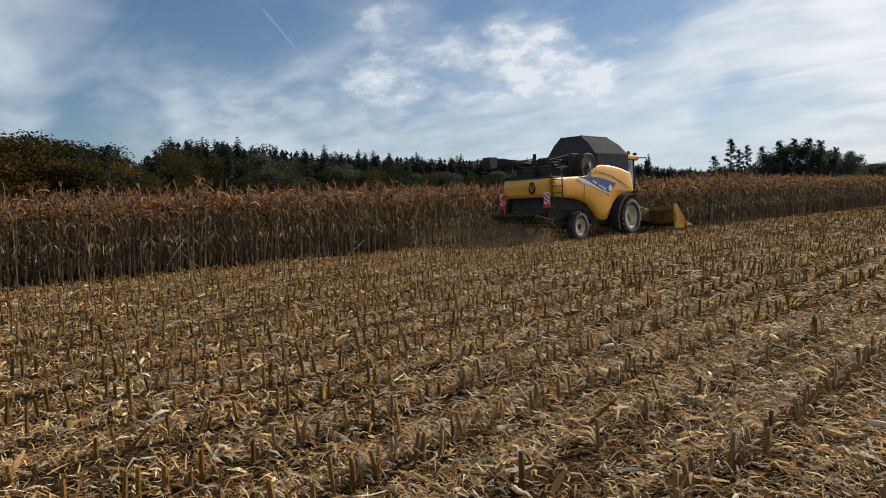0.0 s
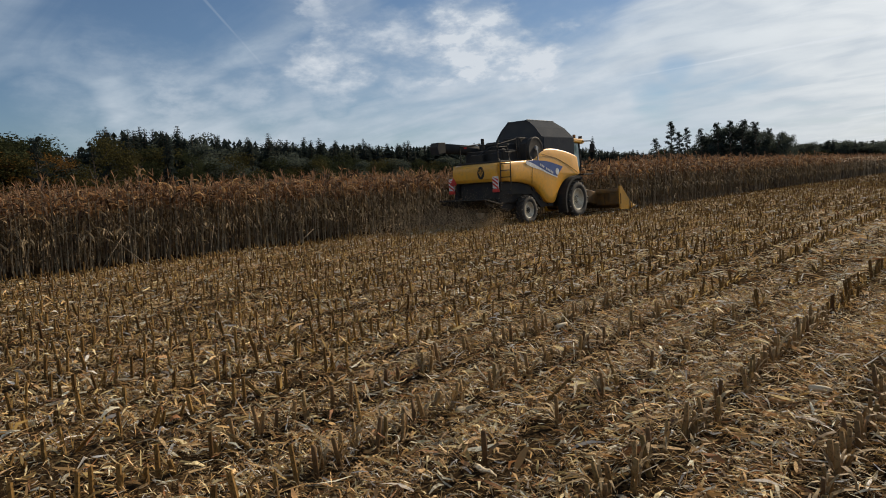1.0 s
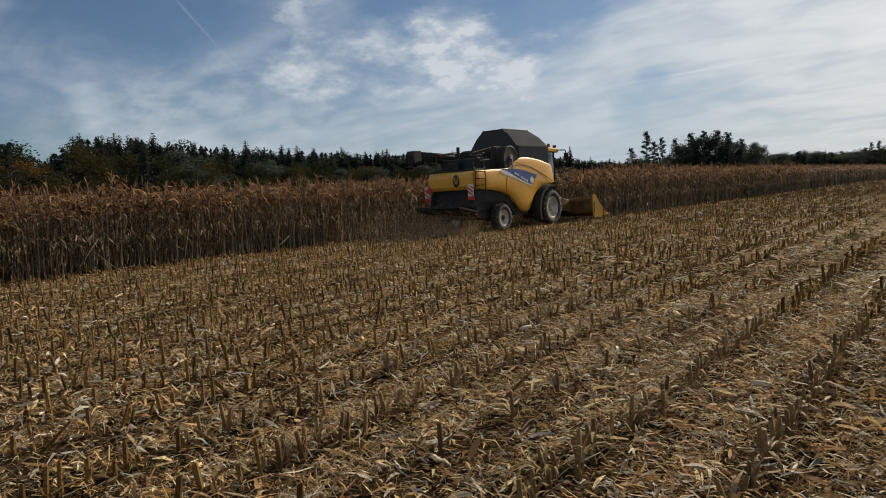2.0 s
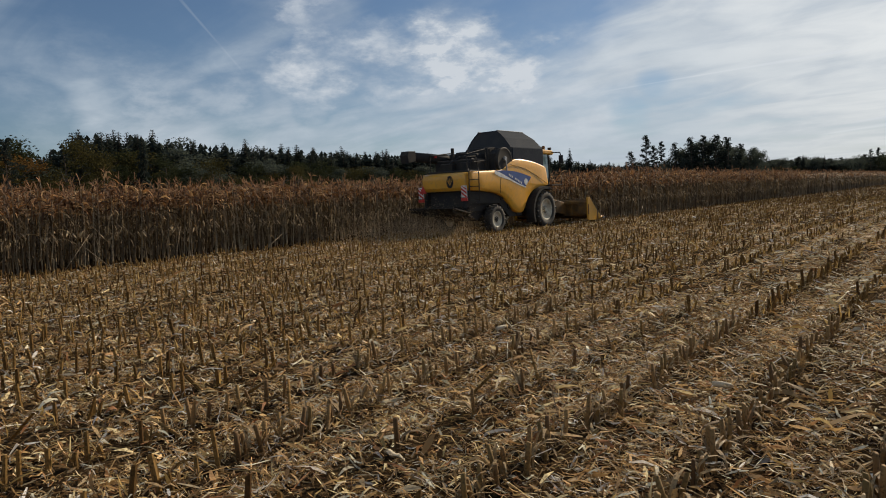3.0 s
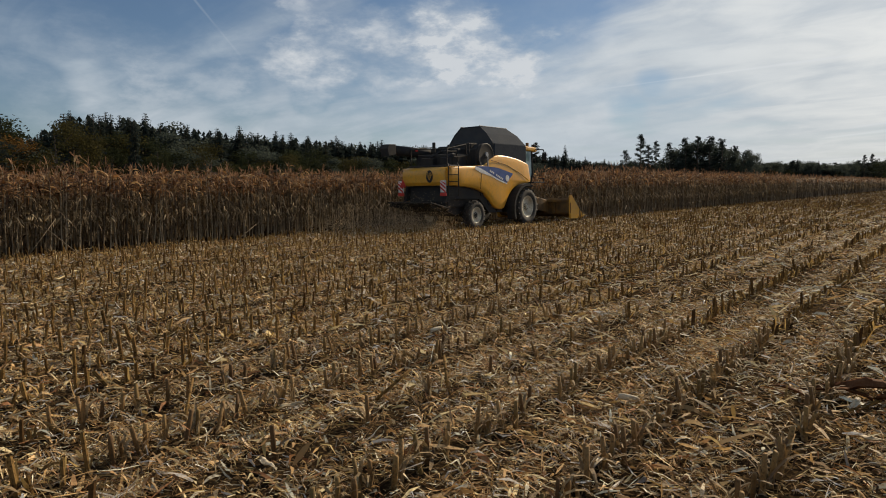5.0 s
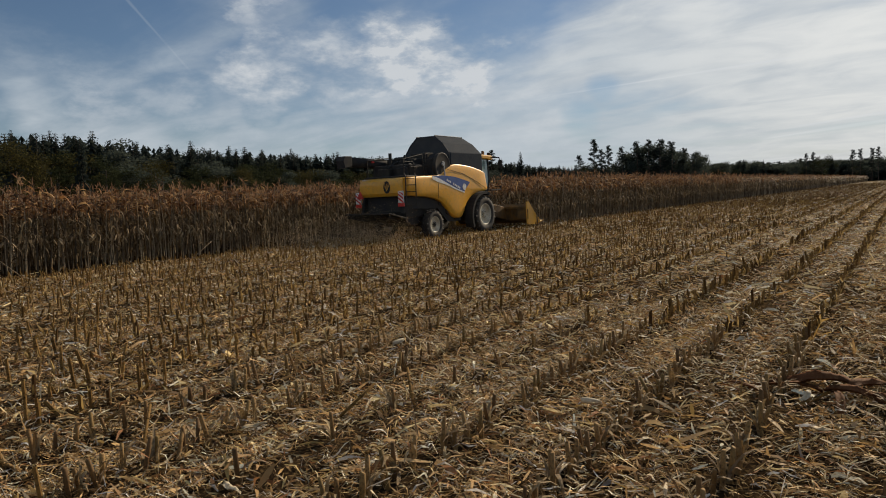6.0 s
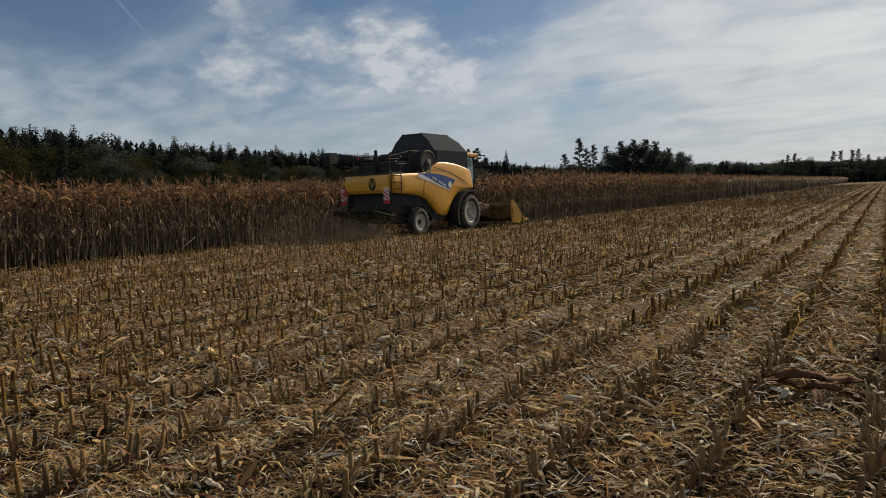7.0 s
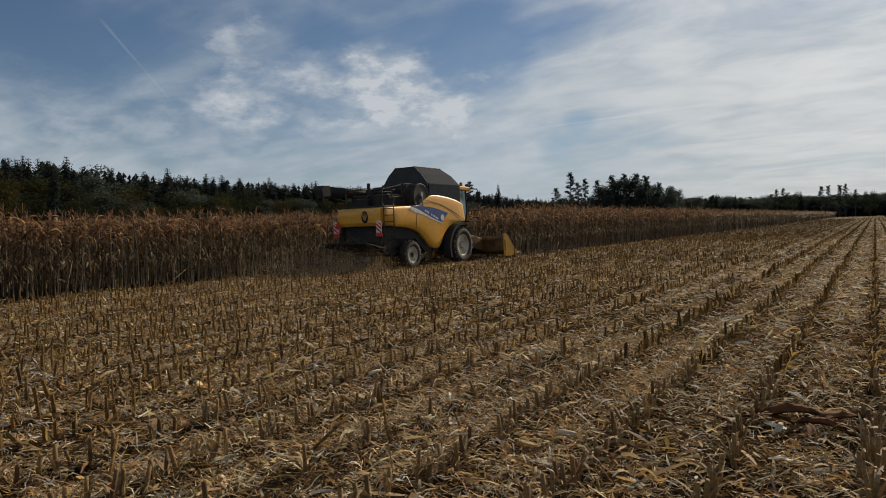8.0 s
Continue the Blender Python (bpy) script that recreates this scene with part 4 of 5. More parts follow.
# trees that stand out over the forest, and the grove before it
for kind, a, d, el in (("pine", 30.8, 270, 3.85), ("spruce", 28.3, 268, 3.65), ("spruce", 38.3, 226, 3.8), ("spruce", 36.9, 230, 3.55), ("spruce", 33.6, 240, 3.4), ("olive", 69.0, 116, 5.5), ("olive", 66.9, 118, 4.6), ("green", 62.0, 122, 4.2), ("olive", 58.0, 132, 3.9), ("olive", 52.2, 152, 3.1), ("olive", 47.0, 172, 2.7), ("green", 55.0, 140, 3.4), ("spruce", 67.9, 126, 6.4), ("spruce", 66.4, 128, 6.2), ("spruce", 63.6, 130, 5.9), ("pine", 72.6, 118, 5.6), ("spruce", 26.6, 264, 2.6), ("spruce", 32.0, 256, 3.3), ("pine", 6.3, 338, 2.05), ("pine", 5.8, 338, 2.1), ("green", 5.2, 336, 1.8), ("spruce", 4.6, 336, 1.85), ("pine", 3.3, 334, 2.1), ("pine", 2.8, 334, 2.15), ("pine", 2.1, 336, 2.15), ("pine", 1.7, 334, 2.2), ("pine", 1.1, 334, 1.75), ("green", 0.2, 336, 1.6), ("dark", 7.0, 336, 1.6), ("spruce", 9.2, 334, 1.8), ("spruce", 10.6, 334, 1.95)):
    plant_tree(kind, a, d, d * math.tan(radians(el)) + 1.6, "trees standing above the forest edge")
for kind, a, d, el in (("pine", 22.1, 196, 4.25), ("pine", 23.3, 200, 3.0), ("pine", 20.9, 198, 3.7), ("pine", 21.5, 199, 3.4), ("pine", 19.8, 192, 3.5), ("dark", 19.7, 196, 2.9), ("dark", 18.9, 192, 3.4), ("pine", 18.6, 190, 3.85), ("dark", 18.1, 195, 3.5), ("pine", 17.6, 190, 3.95), ("dark", 17.3, 196, 3.55), ("pine", 16.7, 190, 3.9), ("dark", 16.5, 194, 3.4), ("pine", 15.9, 191, 3.7), ("dark", 15.7, 198, 3.0), ("pine", 14.9, 199, 3.1), ("dark", 14.3, 200, 2.8), ("dark", 13.7, 204, 2.4), ("green", 19.4, 206, 2.9), ("green", 22.4, 206, 2.3), ("green", 15.2, 206, 2.6), ("green", 17.2, 208, 3.0)):
    plant_tree(kind, a, d, d * math.tan(radians(el)) + 1.6, "grove at the end of the maize")


# ---- combine harvester: local x to its right, y ahead, origin under the rear axle ----
CX, CY = -15.79, 20.91


def tyre_and_rim(parent, name, x, y, r, wide, rim_r, side, lugs):
    """side: +1 where the outer face looks to +x."""
    wheel = new(name)
    wheel.parent = parent
    wheel.matrix_basis = pose(x, y, r - 0.02, 0, 0, 0 if side > 0 else 180)
    w = wide / 2
    bm = bmesh.new()
    lathe(bm, [(-w * 0.8, rim_r), (-w, rim_r + (r - rim_r) * 0.35), (-w * 0.97, r * 0.9), (-w * 0.8, r * 0.945), (0, r * 0.955), (w * 0.8, r * 0.945), (w * 0.97, r * 0.9), (w, rim_r + (r - rim_r) * 0.35), (w * 0.8, rim_r), (w * 0.6, rim_r * 0.97), (-w * 0.6, rim_r * 0.97), (-w * 0.8, rim_r)], 44)
    tyre = part("tyre", bm, M_RUBBER, wheel, "dusty black tractor tyre", smooth=True)
    bm = bmesh.new()
    for k in range(lugs):
        for s in (-1, 1):
            a = 360 * (k + (0.5 if s > 0 else 0)) / lugs
            m = pose(0, 0, 0, a, 0, 0) @ pose(s * w * 0.5, 0, r * 0.955, 0, s * 7, s * 38)
            bmesh.ops.create_cube(bm, size=1, matrix=m @ Matrix.Diagonal((w * 1.14, 0.055, r * 0.13, 1)))
    part("tread", bm, M_RUBBER, tyre)
    bm = bmesh.new()
    lathe(bm, [(w * 0.84, rim_r * 1.03), (w * 0.86, rim_r * 0.96), (w * 0.55, rim_r * 0.9), (w * 0.35, rim_r * 0.78), (w * 0.3, rim_r * 0.42), (w * 0.42, rim_r * 0.36), (w * 0.42, 0.001)], 40)
    lathe(bm, [(-w * 0.84, rim_r * 1.03), (-w * 0.5, rim_r * 0.9), (-w * 0.3, 0.001)], 32)
    rim = part("rim", bm, M_RIM, wheel, "dusty cream-painted steel rim", smooth=True)
    bm = bmesh.new()
    rod(bm, (w * 0.42, 0, 0), (w * 0.66, 0, 0), rim_r * 0.2, 16)
    part("hub", bm, M_RIM if r > 0.7 else M_DARK, rim)
    for k in range(8):
        a = 2 * math.pi * k / 8
        bm = bmesh.new()
        p = (w * 0.40, math.cos(a) * rim_r * 0.3, math.sin(a) * rim_r * 0.3)
        rod(bm, p, (p[0] + 0.035, p[1], p[2]), 0.02, 6)
        part("wheel_nut", bm, M_DARK, rim)
    return wheel


def side_panel(parent, s):
    """The big moulded side panel, with the wave of its lower edge; s: +1 right, -1 left."""
    top = curve_profile([(-1.55, 2.48), (-0.6, 2.53), (0.1, 2.55), (0.75, 2.62), (1.25, 2.88), (1.7, 3.02), (2.4, 3.02), (3.3, 2.92), (4.05, 2.76), (4.3, 2.66)])
    low = curve_profile([(4.42, 2.2), (4.44, 1.9), (3.75, 1.83), (3.1, 1.66), (2.65, 1.34), (2.4, 0.98), (2.18, 0.76), (1.75, 0.77), (1.42, 0.92), (1.0, 1.28), (0.45, 1.56), (-0.3, 1.69), (-1.0, 1.74), (-1.55, 1.78)])
    prof = top + low
    bm = bmesh.new()
    # skin that bulges outwards towards its middle
    n = len(prof)
    cy, cz = 1.6, 2.05
    rings = []
    for k, (x, f) in enumerate(((1.12, 1.0), (1.2, 1.0), (1.245, 0.985), (1.265, 0.95), (1.285, 0.75), (1.3, 0.4))):
        rings.append([bm.verts.new((s * x, cy + (y - cy) * f if k > 1 else y, cz + (z - cz) * (f if k > 1 else 1))) for y, z in prof])
    for p, q in zip(rings, rings[1:]):
        for i in range(n):
            bm.faces.new((p[i], p[(i + 1) % n], q[(i + 1) % n], q[i]))
    bm.faces.new(rings[-1])
    panel = part("side_panel", bm, M_YELLOW, parent, "glossy yellow moulded side panel", smooth=True)
    # blue swoosh with a pale edge, laid on the bulge
    def band(up, down, x):
        b = bmesh.new()
        u = [b.verts.new((s * x, y, z)) for y, z in curve_profile(up)]
        d = [b.verts.new((s * x, y, z)) for y, z in curve_profile(down)]
        for i in range(len(u) - 1):
            b.faces.new((u[i], u[i + 1], d[i + 1], d[i]))
        return thicken(b, (-s * 0.004, 0, 0))
    part("decal", band([(0.1, 2.54), (0.8, 2.54), (1.75, 2.48), (2.9, 2.26)], [(0.1, 2.48), (0.8, 2.33), (1.75, 2.03), (2.4, 1.86)], 1.308), M_BLUE, panel, "blue swoosh decal with a pale edge")
    part("decal_edge", band([(0.05, 2.53), (0.5, 2.44), (1.1, 2.24), (1.75, 2.02), (2.42, 1.85)], [(0.05, 2.4), (0.45, 2.28), (1.1, 2.15), (1.75, 1.96), (2.42, 1.80)], 1.31), M_WHITE, panel, "pale edge of the decal")
    # plain bars and a disc where the maker's lettering is
    for k in range(9):
        if k != 3:
            b = bmesh.new()
            box(b, (s * 1.314, 1.12 + k * 0.115, 2.36 - k * 0.042), (0.005, 0.075, 0.085), (-20, 0, 0))
            part("lettering_bar", b, M_WHITE, panel)
    b = bmesh.new()
    rod(b, (s * 1.311, 2.42, 2.06), (s * 1.317, 2.42, 2.06), 0.14, 20)
    part("emblem", b, M_WHITE, panel)
    # joint lines of the panel
    for pts in ([(0.62, 2.58), (0.5, 2.2), (0.42, 1.62)], [(1.2, 2.8), (2.4, 2.62), (3.4, 2.3), (4.28, 1.95)]):
        b = bmesh.new()
        pipe(b, [(s * 1.302, y, z) for y, z in pts], 0.009, 5)
        part("joint", b, M_BLACK, panel)


def combine_harvester():
    root = new("combine_harvester")
    tagged(root, "large yellow combine harvester with dark grain tank cutting maize", "combine harvester")
    # chassis and belly
    bm = bmesh.new()
    box(bm, (0, 1.2, 1.35), (2.0, 5.2, 0.9), bevel=0.05)
    box(bm, (0, 3.9, 1.0), (1.7, 1.2, 0.9), bevel=0.05)
    box(bm, (0, 1.4, 2.2), (2.2, 5.6, 0.75), bevel=0.04)
    part("chassis", bm, M_DARK, root, "dark dusty machine body")
    bm = bmesh.new()
    box(bm, (0, 0, 0.62), (2.2, 0.22, 0.24), bevel=0.03)
    box(bm, (0, 0.0, 0.95), (0.3, 0.3, 0.6), bevel=0.03)
    part("rear_axle", bm, M_DARK, root)
    bm = bmesh.new()
    rod(bm, (-1.2, 3.82, 0.8), (1.2, 3.82, 0.8), 0.19, 16)
    part("front_axle", bm, M_DARK, root)
    for s in (1, -1):
        tyre_and_rim(root, "front_wheel", s * 1.28, 3.82, 0.83, 0.50, 0.47, s, 20)
        tyre_and_rim(root, "rear_wheel", s * 1.26, 0.0, 0.59, 0.34, 0.32, s, 18)
        side_panel(root, s)
        # fender over the front wheel
        bm = bmesh.new()
        arc = [(3.82 + 1.12 * math.cos(a), 0.74 + 1.1 * math.sin(a)) for a in np.linspace(radians(205), radians(68), 14)]
        inner = [(3.82 + 1.0 * math.cos(a), 0.74 + 0.98 * math.sin(a)) for a in np.linspace(radians(68), radians(205), 14)]
        prism(bm, arc + inner, s * 1.08, s * 1.5)
        part("fender", bm, M_BLACK, root, "black plastic fender")
        # side shielding, belts and struts under the panel
        bm = bmesh.new()
        prism(bm, [(-1.5, 1.76), (0.3, 1.66), (1.0, 1.32), (1.7, 0.8), (2.3, 0.8), (2.3, 0.62), (1.3, 0.62), (0.6, 1.2), (-1.2, 1.25), (-1.7, 1.1)], s * 1.0, s * 1.12)
        part("side_shield", bm, M_BLACK, root)
        for y, z, r in ((1.35, 1.1, 0.2), (0.75, 1.45, 0.13), (1.9, 0.78, 0.12)):
            bm = bmesh.new()
            rod(bm, (s * 1.1, y, z), (s * 1.16, y, z), r, 20)
            rod(bm, (s * 1.16, y, z), (s * 1.19, y, z), r * 0.3, 12)
            part("belt_pulley", bm, M_DARK, root)
    # rear hood
    bm = bmesh.new()
    prism(bm, curve_profile([(-1.73, 1.9), (-1.74, 2.3), (-1.66, 2.44), (-1.4, 2.5)]) + [(0.2, 2.54), (0.2, 1.72), (-1.4, 1.76), (-1.66, 1.78)], -1.08, 1.12, bevel=0.12, segs=4)
    hood = part("rear_hood", bm, M_YELLOW, root, "yellow rounded rear hood", smooth=False)
    bm = bmesh.new()
    bmesh.ops.create_cone(bm, cap_ends=True, segments=24, radius1=0.21, radius2=0.21, depth=0.012, matrix=pose(0.36, -1.742, 2.13, 90, 0, 0) @ Matrix.Diagonal((0.82, 1.15, 1, 1)))
    emblem = part("emblem", bm, M_BLACK, hood, "round black emblem")
    for k in range(-2, 3):
        bm = bmesh.new()
        box(bm, (0.36 + k * 0.055, -1.751, 2.13 + abs(k) * 0.025), (0.014, 0.006, 0.3), (0, k * 14, 0))
        part("emblem_stripe", bm, M_YELLOW, emblem)
    # dark rear below the hood: straw chopper, spreader plates
    bm = bmesh.new()
    prism(bm, [(-1.45, 1.8), (-0.2, 1.75), (-0.2, 0.75), (-0.75, 0.55), (-1.3, 0.72), (-1.5, 1.15)], -0.92, 0.92, bevel=0.03)
    part("straw_chopper", bm, M_BLACK, root, "dark straw chopper housing")
    bm = bmesh.new()
    box(bm, (0, -2.0, 1.0), (2.3, 1.25, 0.05), (-12, 0, 0), bevel=0.01)
    tail = part("spreader_board", bm, M_DARK, root, "dusty spreader board")
    for k in range(7):
        bm = bmesh.new()
        box(bm, (-0.9 + 0.3 * k, -2.0, 0.92), (0.02, 1.15, 0.14), (-12, 0, (k - 3) * 6))
        part("spreader_fin", bm, M_DARK, tail)
    for s in (-1, 1):
        # striped warning boards with their lamps
        board = new("warning_board")
        board.parent = root
        board.matrix_basis = pose(s * 1.06 + (0 if s > 0 else -0.12), -1.74, 1.74)
        bm = bmesh.new()
        box(bm, (0, 0, 0), (0.28, 0.03, 0.46), bevel=0.008)
        part("board", bm, M_WHITE, board, "white board with red slanting stripes")
        for k in range(3):
            h = 0.13 - 0.15 * k
            part("stripe", plate([(-0.13, -0.022, h + 0.09), (0.13, -0.022, h - 0.09), (0.13, -0.022, h - 0.01), (-0.13, -0.022, min(0.225, h + 0.17))], (0, 0.005, 0)), M_RED, board)
        bm = bmesh.new()
        box(bm, (0, 0.0, -0.31), (0.3, 0.07, 0.13), bevel=0.02)
        part("tail_lamp", bm, M_RED, board, "red tail lamp")
        bm = bmesh.new()
        rod(bm, (0, 0.03, -0.3), (0, 0.5, -0.1), 0.025)
        part("bracket", bm, M_DARK, board)
    part("slow_vehicle_triangle", plate([(-1.22, -1.79, 1.72), (-0.86, -1.79, 1.72), (-1.04, -1.79, 2.03)], (0, 0.02, 0)), M_RED, root, "red warning triangle")
    # ladder at the rear corner
    ladder = new("ladder")
    ladder.parent = root
    ladder.matrix_basis = pose(1.3, -1.42, 0, 0, 0, 50)
    for x in (-0.2, 0.2):
        bm = bmesh.new()
        pipe(bm, [(x, -0.02, 1.35), (x, -0.08, 1.7), (x, -0.1, 2.5), (x, 0.05, 2.62)], 0.022)
        part("ladder_rail", bm, M_DARK, ladder)
    for z in (1.4, 1.66, 1.92, 2.18, 2.44):
        bm = bmesh.new()
        box(bm, (0, -0.09, z), (0.4, 0.07, 0.03))
        part("rung", bm, M_DARK, ladder)
    # engine deck behind the tank
    bm = bmesh.new()
    box(bm, (-0.1, 0.25, 2.78), (1.9, 2.2, 0.5), bevel=0.06)
    box(bm, (-0.35, 0.9, 3.15), (1.2, 1.1, 0.55), bevel=0.08)
    box(bm, (0.35, 0.1, 3.1), (0.5, 0.6, 0.35), bevel=0.05)
    box(bm, (0.42, 0.85, 3.08), (0.86, 0.95, 0.86), bevel=0.05)
    part("engine_cover", bm, M_BLACK, root, "black engine cover with clutter")
    for a, b, r in (((-0.5, -0.4, 3.0), (-0.5, -0.4, 3.55), 0.07), ((0.1, -0.55, 2.9), (0.1, -0.15, 3.42), 0.05), ((0.5, 0.4, 3.15), (0.5, 0.75, 3.5), 0.12)):
        bm = bmesh.new()
        rod(bm, a, b, r, 14)
        part("exhaust_pipe", bm, M_DARK, root)
    # guard rails of the deck
    for pts in ([(0.95, -1.35, 2.55), (0.95, -1.35, 3.2), (0.95, -0.1, 3.42), (0.95, 0.0, 2.6)], [(0.95, 0.12, 2.6), (0.95, 0.12, 3.45), (0.95, 0.62, 3.48), (0.95, 0.62, 2.6)], [(-0.95, -1.35, 2.55), (-0.95, -1.35, 3.25), (-0.95, 0.2, 3.4), (-0.95, 0.3, 2.6)], [(0.95, -1.35, 3.2), (-0.95, -1.35, 3.25)], [(0.95, -0.9, 2.9), (0.95, -0.05, 2.95)], [(0.95, -1.25, 3.1), (0.95, -0.75, 3.12), (0.95, -0.6, 2.6)]):
        bm = bmesh.new()
        pipe(bm, pts, 0.02)
        part("guard_rail", bm, M_DARK, root)
    for c, size in (((0.55, -0.75, 2.72), (0.5, 0.55, 0.36)), ((-0.3, -0.9, 2.72), (0.6, 0.5, 0.32)), ((0.1, -0.3, 3.1), (0.32, 0.42, 0.2)), ((-0.75, 0.1, 3.2), (0.3, 0.5, 0.24))):
        bm = bmesh.new()
        box(bm, c, size, (0, 0, 4), bevel=0.04)
        part("engine_box", bm, M_BLACK, root)
    for pts in ([(0.7, -1.0, 2.9), (0.6, -0.5, 3.05), (0.35, 0.2, 3.0)], [(-0.2, -1.1, 2.85), (0.0, -0.6, 3.15), (-0.1, 0.1, 3.2)]):
        bm = bmesh.new()
        pipe(bm, pts, 0.03)
        part("hose", bm, M_BLACK, root)
    # round rotary screen with its housing
    screen = new("rotary_screen")
    screen.parent = root
    screen.matrix_basis = pose(0, 0.92, 2.93)
    bm = bmesh.new()
    prism(bm, [(-0.56, -0.45), (-0.36, -0.58), (0.42, -0.6), (0.6, -0.35), (0.62, 0.25), (0.5, 0.5), (-0.3, 0.5), (-0.56, 0.3)], 0.6, 1.12, bevel=0.04)
    part("screen_housing", bm, M_BLACK, screen, "black housing of the cooling screen")
    bm = bmesh.new()
    lathe(bm, [(1.1, 0.56), (1.24, 0.57), (1.26, 0.54), (1.25, 0.5), (1.24, 0.2), (1.26, 0.001)], 40)
    disc = part("screen_disc", bm, M_DARK, screen, "dusty round cooling screen", smooth=True)
    bm = bmesh.new()
    box(bm, (1.285, 0.06, -0.16), (0.03, 0.07, 0.5), (4, 0, 0), bevel=0.01)
    part("wiper_arm", bm, M_STEEL, disc, "grey wiper arm")
    bm = bmesh.new()
    bmesh.ops.create_cone(bm, cap_ends=True, segments=18, radius1=0.11, radius2=0.09, depth=0.05, matrix=pose(1.28, 0.0, 0.1, 0, 90, 0))
    part("screen_hub", bm, M_STEEL, disc)
    # grain tank: lower box and raised covers
    bm = bmesh.new()
    box(bm, (0, 2.85, 3.15), (2.44, 2.55, 0.78), bevel=0.04)
    part("grain_tank", bm, M_TANK, root, "dark grey grain tank")
    def cover(points):
        a, b, c = (Vector(p) for p in points[:3])
        way = (b - a).cross(c - b).normalized() * 0.035
        inside = Vector((0, 2.7, 3.6)) - a
        return plate(points, way if way.dot(inside) > 0 else -way)
    y0, y1, z0, z1 = 1.48, 4.1, 3.53, 4.28
    for s in (1, -1):
        part("tank_cover", cover([(s * 1.2, y0, z0), (s * 1.2, y1, z0), (s * 0.88, y1 - 0.2, z0 + 0.42), (s * 0.88, y0, z0 + 0.42)]), M_TANK, root, "dark grey sloping tank cover")
        part("tank_cover", cover([(s * 0.88, y0, z0 + 0.42), (s * 0.88, y1 - 0.2, z0 + 0.42), (s * 0.5, y1 - 0.52, z1), (s * 0.5, y0, z1)]), M_TANK, root, "dark grey upper tank cover")
        bm = bmesh.new()
        pipe(bm, [(s * 0.5, y0, z1 + 0.01), (s * 0.5, y1 - 0.52, z1 + 0.01)], 0.02, 6)
        part("cover_edge", bm, M_STEEL, root, "pale bare metal edge")
    part("tank_roof", cover([(-0.5, y0, z1), (0.5, y0, z1), (0.5, y1 - 0.52, z1), (-0.5, y1 - 0.52, z1)]), M_TANK, root)
    part("tank_front", cover([(-1.2, y1, z0), (1.2, y1, z0), (0.88, y1 - 0.2, z0 + 0.42), (0.5, y1 - 0.52, z1), (-0.5, y1 - 0.52, z1), (-0.88, y1 - 0.2, z0 + 0.42)]), M_TANK, root)
    part("tank_rear", cover([(-1.2, y0 + 0.02, 2.9), (1.2, y0 + 0.02, 2.9), (1.2, y0 + 0.02, z0), (0.88, y0 + 0.02, z0 + 0.42), (0.5, y0 + 0.02, z1), (-0.5, y0 + 0.02, z1), (-0.88, y0 + 0.02, z0 + 0.42), (-1.2, y0 + 0.02, z0)]), M_TANK_IN, root, "black folded rear end of the tank")
    # unloading auger, folded back along the left
    bm = bmesh.new()
    rod(bm, (-1.2, 3.4, 3.0), (-1.2, -2.4, 3.22), 0.2, 20)
    auger = part("unloading_auger", bm, M_BLACK, root, "long black unloading tube", smooth=True)
    bm = bmesh.new()
    prism(bm, [(-2.2, 3.43), (-2.6, 3.42), (-2.7, 3.25), (-2.62, 2.95), (-2.2, 3.02)], -1.41, -0.99, bevel=0.02)
    part("auger_spout", bm, M_BLACK, auger)
    bm = bmesh.new()
    box(bm, (-1.0, -0.95, 3.24), (0.05, 0.16, 0.12))
    part("reflector", bm, M_RED, auger)
    bm = bmesh.new()
    box(bm, (-1.15, -0.6, 2.75), (0.2, 0.12, 0.6))
    part("auger_rest", bm, M_DARK, auger)
    # cab
    cab = new("cab")
    cab.parent = root
    bm = bmesh.new()
    prism(bm, [(4.25, 1.75), (5.2, 1.75), (5.4, 2.4), (5.3, 3.36), (4.25, 3.36)], -0.78, 0.78, bevel=0.05)
    part("cab_glass", bm, M_GLASS, cab, "tinted cab glass")
    bm = bmesh.new()
    prism(bm, [(4.2, 3.38), (5.6, 3.3), (5.75, 3.38), (5.6, 3.52), (4.3, 3.56)], -0.86, 0.86, bevel=0.05)
    roof = part("cab_roof", bm, M_YELLOW, cab, "yellow cab roof")
    for s in (-1, 1):
        for a, b in (((s * 0.79, 4.27, 1.8), (s * 0.79, 4.27, 3.38)), ((s * 0.79, 5.38, 2.3), (s * 0.79, 5.3, 3.36)), ((s * 0.79, 5.2, 1.78), (s * 0.79, 5.4, 2.35))):
            bm = bmesh.new()
            rod(bm, a, b, 0.04)
            part("cab_pillar", bm, M_BLACK if a[1] > 4.5 else M_STEEL, cab)
        bm = bmesh.new()
        box(bm, (s * 0.7, 5.6, 3.6), (0.16, 0.1, 0.12), bevel=0.02)
        part("work_lamp", bm, M_BLACK, roof)
        bm = bmesh.new()
        pipe(bm, [(s * 0.8, 5.5, 3.42), (s * 1.2, 5.7, 3.4), (s * 1.25, 5.7, 3.25)], 0.025)
        part("mirror_arm", bm, M_BLACK, cab)
        bm = bmesh.new()
        box(bm, (s * 1.25, 5.7, 3.08), (0.22, 0.06, 0.38), bevel=0.02)
        part("mirror", bm, M_BLACK, cab)
    bm = bmesh.new()
    box(bm, (0.55, 5.3, 3.64), (0.12, 0.12, 0.2), bevel=0.03)
    part("beacon", bm, M_YELLOW_WORN, roof)
    # platform beside the cab
    bm = bmesh.new()
    box(bm, (1.2, 4.75, 1.88), (0.7, 0.95, 0.06), bevel=0.01)
    plat = part("platform", bm, M_BLACK, root, "dark steel access platform")
    bm = bmesh.new()
